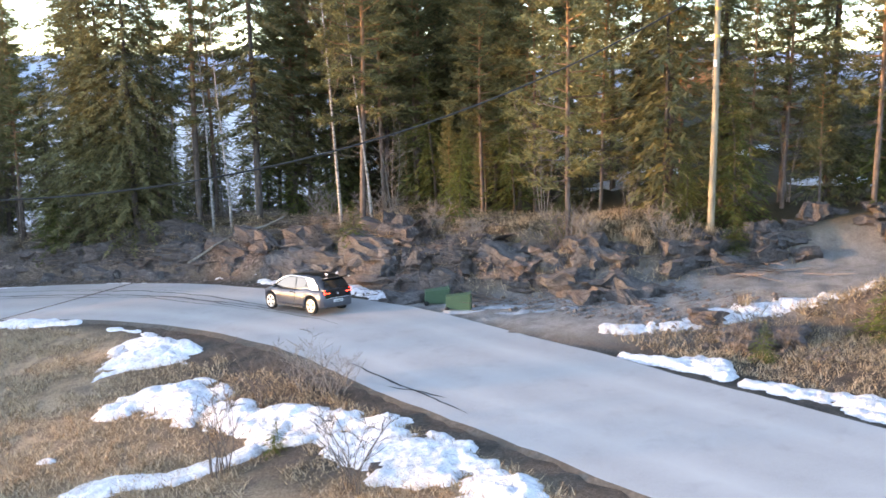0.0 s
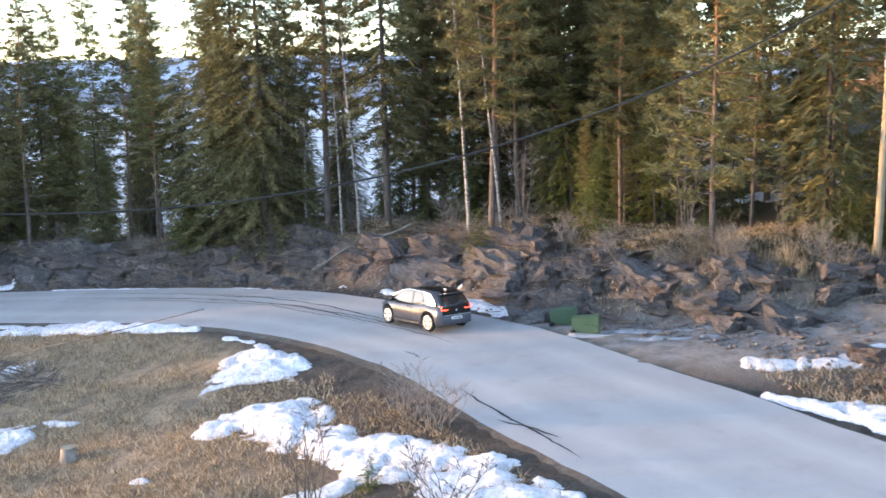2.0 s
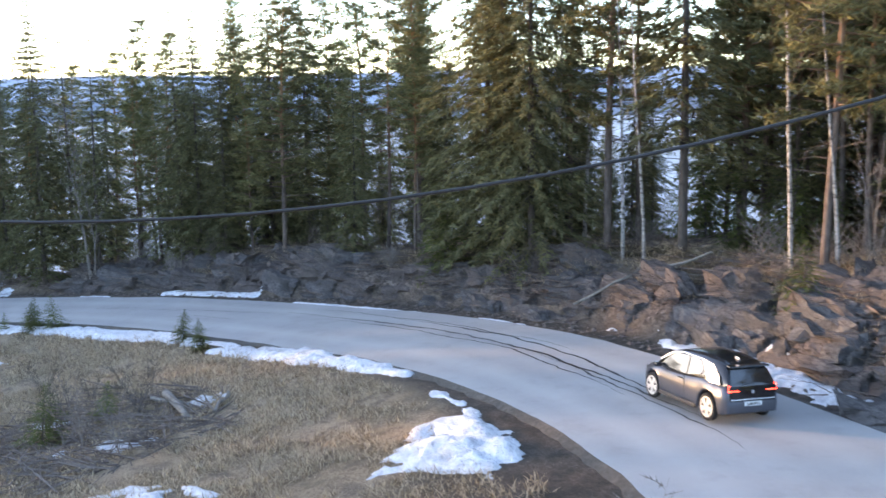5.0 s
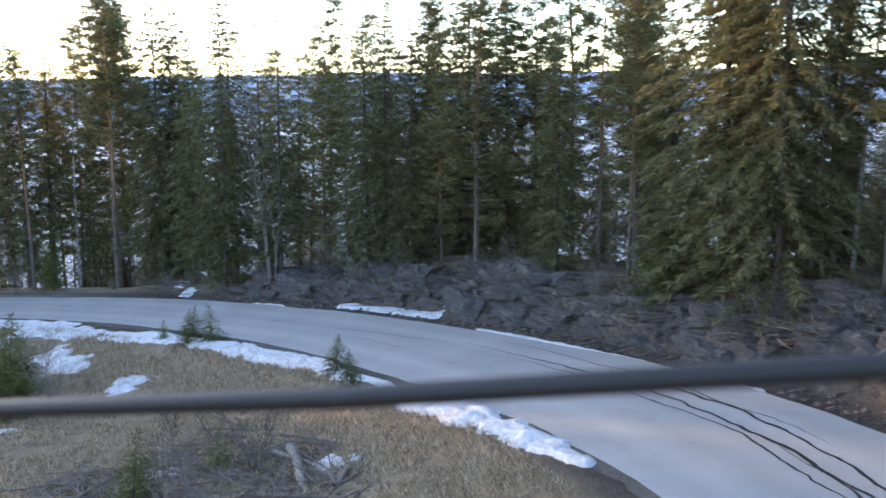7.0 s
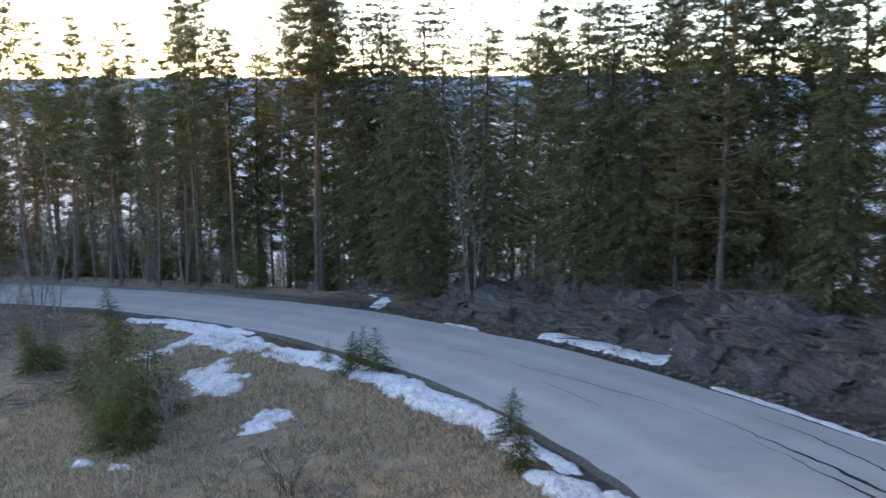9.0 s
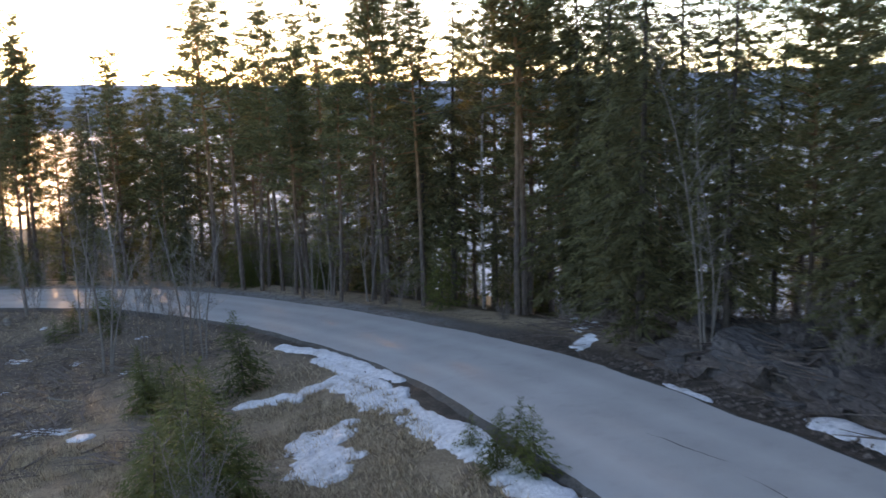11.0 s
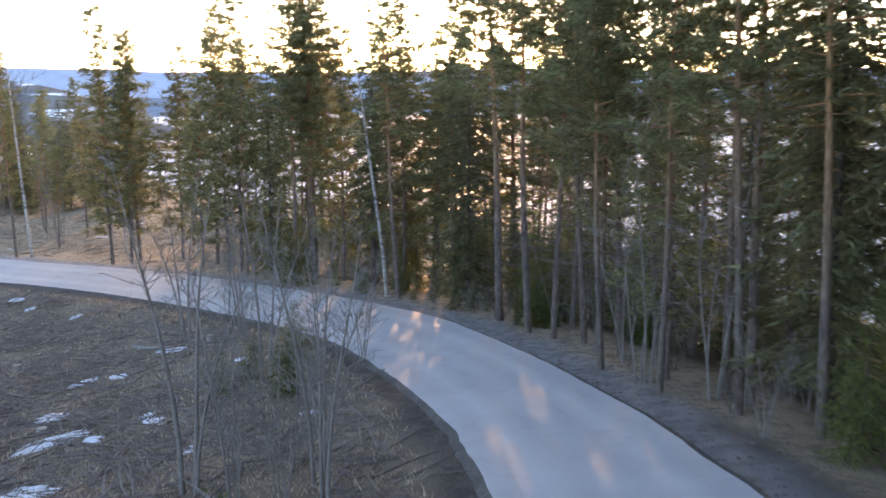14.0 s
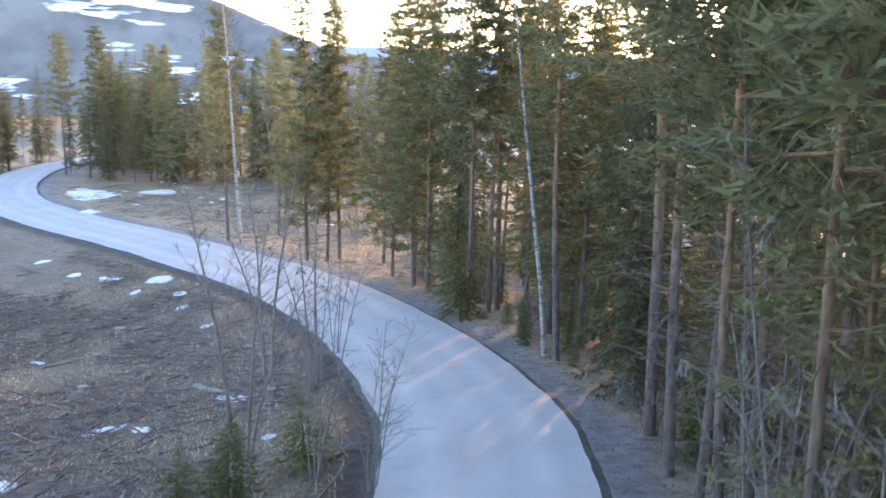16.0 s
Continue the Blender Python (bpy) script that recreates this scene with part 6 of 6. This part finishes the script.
# ---- timber house up the slope ----
M_TIMBER = two_tone("brown_timber", (0.16, 0.08, 0.045), (0.36, 0.2, 0.11), 6, 0.8, 0.8, 0.4, 0.02, (1, 1, 6))
M_ROOF = two_tone("dark_roof", (0.05, 0.05, 0.05), (0.12, 0.11, 0.11), 5, 0.7, 0.8)


def timber_house(x, y, turn):
    z = H(x, y)
    house = new("timber_house")
    part("wall", box_bm(11, 7, 3.6, 0.05, (0, 0, 1.6)), M_TIMBER, house, "brown horizontal timber walls")
    for k in range(11):
        part("log_course", box_bm(11.1, 7.1, 0.16, 0.05, (0, 0, 0.25 + 0.3 * k), 1), M_TIMBER, house)
    roof = loft([[(xx, -4.3, 3.3), (xx, 0, 5.4), (xx, 4.3, 3.3), (xx, 4.3, 3.1), (xx, 0, 5.15), (xx, -4.3, 3.1)] for xx in (-6, 6)])
    part("roof", roof, M_ROOF, house, "dark pitched roof")
    gable = loft([[(xx, -3.5, 3.3), (xx, 0, 5.15), (xx, 3.5, 3.3)] for xx in (-5.4, 5.4)])
    part("gable", gable, M_TIMBER, house)
    part("chimney", box_bm(0.7, 0.7, 1.5, 0.03, (1.5, 0.5, 5.5)), M_ROCK, house)
    for xx in (-3.4, 0, 3.2):
        w = part("window", box_bm(1.3, 0.08, 1.2, 0.02, (xx, -3.55, 1.9)), M_PLATE, house, "white framed window")
        part("pane", box_bm(1.1, 0.04, 1.0, 0, (xx, -3.6, 1.9)), M_GLASS, w)
    house.matrix_world = pose(x, y, z, 0, 0, turn)
    return tagged(house, "brown timber house with a dark pitched roof on the slope", "house")


timber_house(-8.6, 121, 4)
for x, y, rx, ry, rot in ((-14.5, 70, 3.5, 1.6, 20), (-11, 64, 2.6, 1.2, 5), (-13, 74, 4, 2, 0), (-3, 70, 2.6, 1.0, 20), (-9, 66, 2.2, 0.8, 10), (-26, 72, 4, 1.8, 15), (1, 64, 3, 1.2, 10)):
    snow_patch(x, y, rx, ry, rot, 0.12)


# ice on the trickle beside the bank
M_ICE = plain("grey_ice", (0.72, 0.76, 0.8), 0.25, 0.0, 0.6, 0.35, 3)
for x, y, rx, ry, rot in ((-73.6, 47.3, 1.5, 0.6, 150), (-76.4, 48.0, 2.2, 0.7, 160), (-80.0, 48.5, 2.4, 0.7, 170), (-84.4, 48.8, 3.0, 0.8, 175)):
    ob = snow_patch(x, y, rx, ry, rot, 0.05)
    ob.data.materials.clear()
    ob.data.materials.append(M_ICE)
    tagged(ob, "grey ice of a frozen trickle among the trees", "ice", "frozen trickle")


def slash(name, count, region, seed, cond, label):
    """Felled twigs and thin branches lying about, too many to count."""
    rng = np.random.default_rng(seed)
    x, y = rng.uniform(region[0], region[1], count * 5), rng.uniform(region[2], region[3], count * 5)
    d, k, _ = road_frame(x, y)
    keep = cond(x, y, d, k) & (fbm(x, y, 5.0, seed) > -0.15)
    x, y = x[keep][:count], y[keep][:count]
    z = height(x, y)
    so = Soup()
    for a, b, c in zip(x, y, z):
        yaw, ln = rng.uniform(0, 6.283), rng.uniform(0.4, 2.4)
        w = Vector((math.cos(yaw), math.sin(yaw), rng.uniform(-0.05, 0.22)))
        p, r = Vector((a, b, c + 0.03)), rng.uniform(0.012, 0.045)
        m_ = p + w * ln * 0.5 + Vector(rng.uniform(-0.06, 0.06, 3))
        so.tube([p, m_, p + w * ln], [r, r * 0.8, r * 0.3], 3)
        if rng.random() < 0.5:
            v = (w + Vector((rng.uniform(-0.8, 0.8), rng.uniform(-0.8, 0.8), rng.uniform(0, 0.5)))).normalized()
            so.tube([m_, m_ + v * ln * 0.4], [r * 0.6, r * 0.2], 3)
    ob = new(name, so.mesh(name, M_SLASH))
    return tagged(ob, label, "branches", kind="stuff")


M_SLASH = two_tone("slash_bark", (0.08, 0.055, 0.045), (0.27, 0.21, 0.18), 9, 0.9, 0.95, 0.3)
slash("felled_branches", 7600, (-124, -68, -30, 34), 71, lambda x, y, d, k: (d > HALF[k] + 1.6) & (d < 26), "brown felled twigs and branches strewn over the clearing")
slash("felled_branches", 900, (-46, -36, 32, 41), 72, lambda x, y, d, k: (d > HALF[k] + 4) & (d < 16), "grey brushwood heap on dry grass")
slash("felled_branches", 4200, (-78, 4, 40, 62), 73, lambda x, y, d, k: (d < -HALF[k] - 2) & (d > -15) & ((x < -12) | (y > 47)), "dead twigs and brushwood on the rock bank")
slash("felled_branches", 900, (-156, -128, -66, -4), 74, lambda x, y, d, k: (d < -HALF[k] - 2) & (d > -30), "felled twigs on the far field")


def rubble(name, count, x0, x1, o0, o1, seed, low, high, label):
    """Broken stones too many to count, along the outer side of the road."""
    rng = random.Random(seed)
    so = Soup()
    i0, i1 = sorted((int(np.argmin(abs(LINE[:, 0] - x0))), int(np.argmin(abs(LINE[:, 0] - x1)))))
    idx = [rng.randint(i0, i1) for _ in range(count)]
    foot = np.interp([LINE[i, 0] for i in idx], [-84, -30, -24, -18, -12, -5, 10], [1.5, 1.6, 1.9, 2.9, 5.6, 7.6, 9])
    off = [HALF[i] + f * 0.55 + o0 + (o1 - o0) * rng.random() ** 1.3 for i, f in zip(idx, foot)]
    x = np.array([LINE[i, 0] - LEFT[i, 0] * o for i, o in zip(idx, off)])
    y = np.array([LINE[i, 1] - LEFT[i, 1] * o for i, o in zip(idx, off)])
    z = height(x, y)
    for a, b, c in zip(x, y, z):
        s = low + (high - low) * rng.random() ** 2.2
        n = len(so.v)
        p = Vector((a, b, c + s * 0.15))
        turn = rng.uniform(0, 6.283)
        for k in range(4):
            g = turn + k * 1.5708 + rng.uniform(-0.4, 0.4)
            so.v.append(p + Vector((math.cos(g), math.sin(g), rng.uniform(-0.3, 0.3))) * s * rng.uniform(0.7, 1.2))
        so.v.append(p + Vector((rng.uniform(-0.3, 0.3), rng.uniform(-0.3, 0.3), rng.uniform(0.5, 0.9))) * s)
        for k in range(4):
            so.f.append((n + k, n + (k + 1) % 4, n + 4))
    ob = new(name, so.mesh(name, M_RUBBLE))
    return tagged(ob, label, "stones", kind="stuff")


M_RUBBLE = rock_mat("rubble", (0.06, 0.048, 0.042), (0.3, 0.24, 0.21), (0.14, 0.105, 0.088))
rubble("loose_stones", 6500, -6, -70, -0.3, 5.0, 81, 0.03, 0.16, "loose broken stones below the rock cutting")
rubble("loose_stones", 2600, -70, -122, -0.6, 1.8, 82, 0.02, 0.08, "grey gravel stones along the road verge")


TUFTS = ((-8.3, 47.8, 1.3), (-8.9, 48.2, 1.1), (-7.8, 47.6, 0.9), (-24.2, 53.4, 0.8), (-23.2, 53.0, 0.7), (-17.5, 51.2, 0.8), (-5.2, 48.9, 0.7), (-3.9, 42.6, 0.8), (-20.6, 51.8, 0.7), (-28.0, 53.2, 0.6))
ICE_STREAKS = ((-13.2, 44.0, 2.2, 0.3, 12), (-14.6, 43.2, 1.6, 0.25, 10), (-11.2, 43.3, 2.0, 0.22, 14), (-9.6, 44.9, 2.2, 0.25, 14))


M_WETICE = plain("wet_grey_ice", (0.26, 0.28, 0.3), 0.3, 0.0, 0.5, 0.4, 3)


def grass_tuft(x, y, tall, n=110):
    """A standing tuft of last year's tall grass."""
    rng = random.Random(int(x * 17 + y * 31))
    so = Soup()
    for _ in range(n):
        a, l = rng.uniform(0, 6.283), rng.uniform(0.1, 0.55)
        p = Vector((rng.uniform(-0.2, 0.2), rng.uniform(-0.2, 0.2), -0.05))
        so.quad(p, Vector((math.cos(a) * l, math.sin(a) * l, rng.uniform(0.6, 1.0))) * tall, Vector((-math.sin(a), math.cos(a), 0)) * 0.012)
    ob = new("grass_tuft", so.mesh("grass_tuft", M_GRASS))
    ob.matrix_world = pose(x, y, H(x, y))
    return tagged(ob, "tall tuft of golden dry grass on the bank", "grass", "grass tufts")


for x, y, t_ in TUFTS:
    grass_tuft(x, y, t_)
for x, y, rx, ry, rot in ICE_STREAKS:
    ob = snow_patch(x, y, rx, ry, rot, 0.012)
    if ob:
        ob.data.materials.clear()
        ob.data.materials.append(M_WETICE)
        tagged(ob, "thin streak of grey ice on the gravel junction", "ice", "ice streaks")
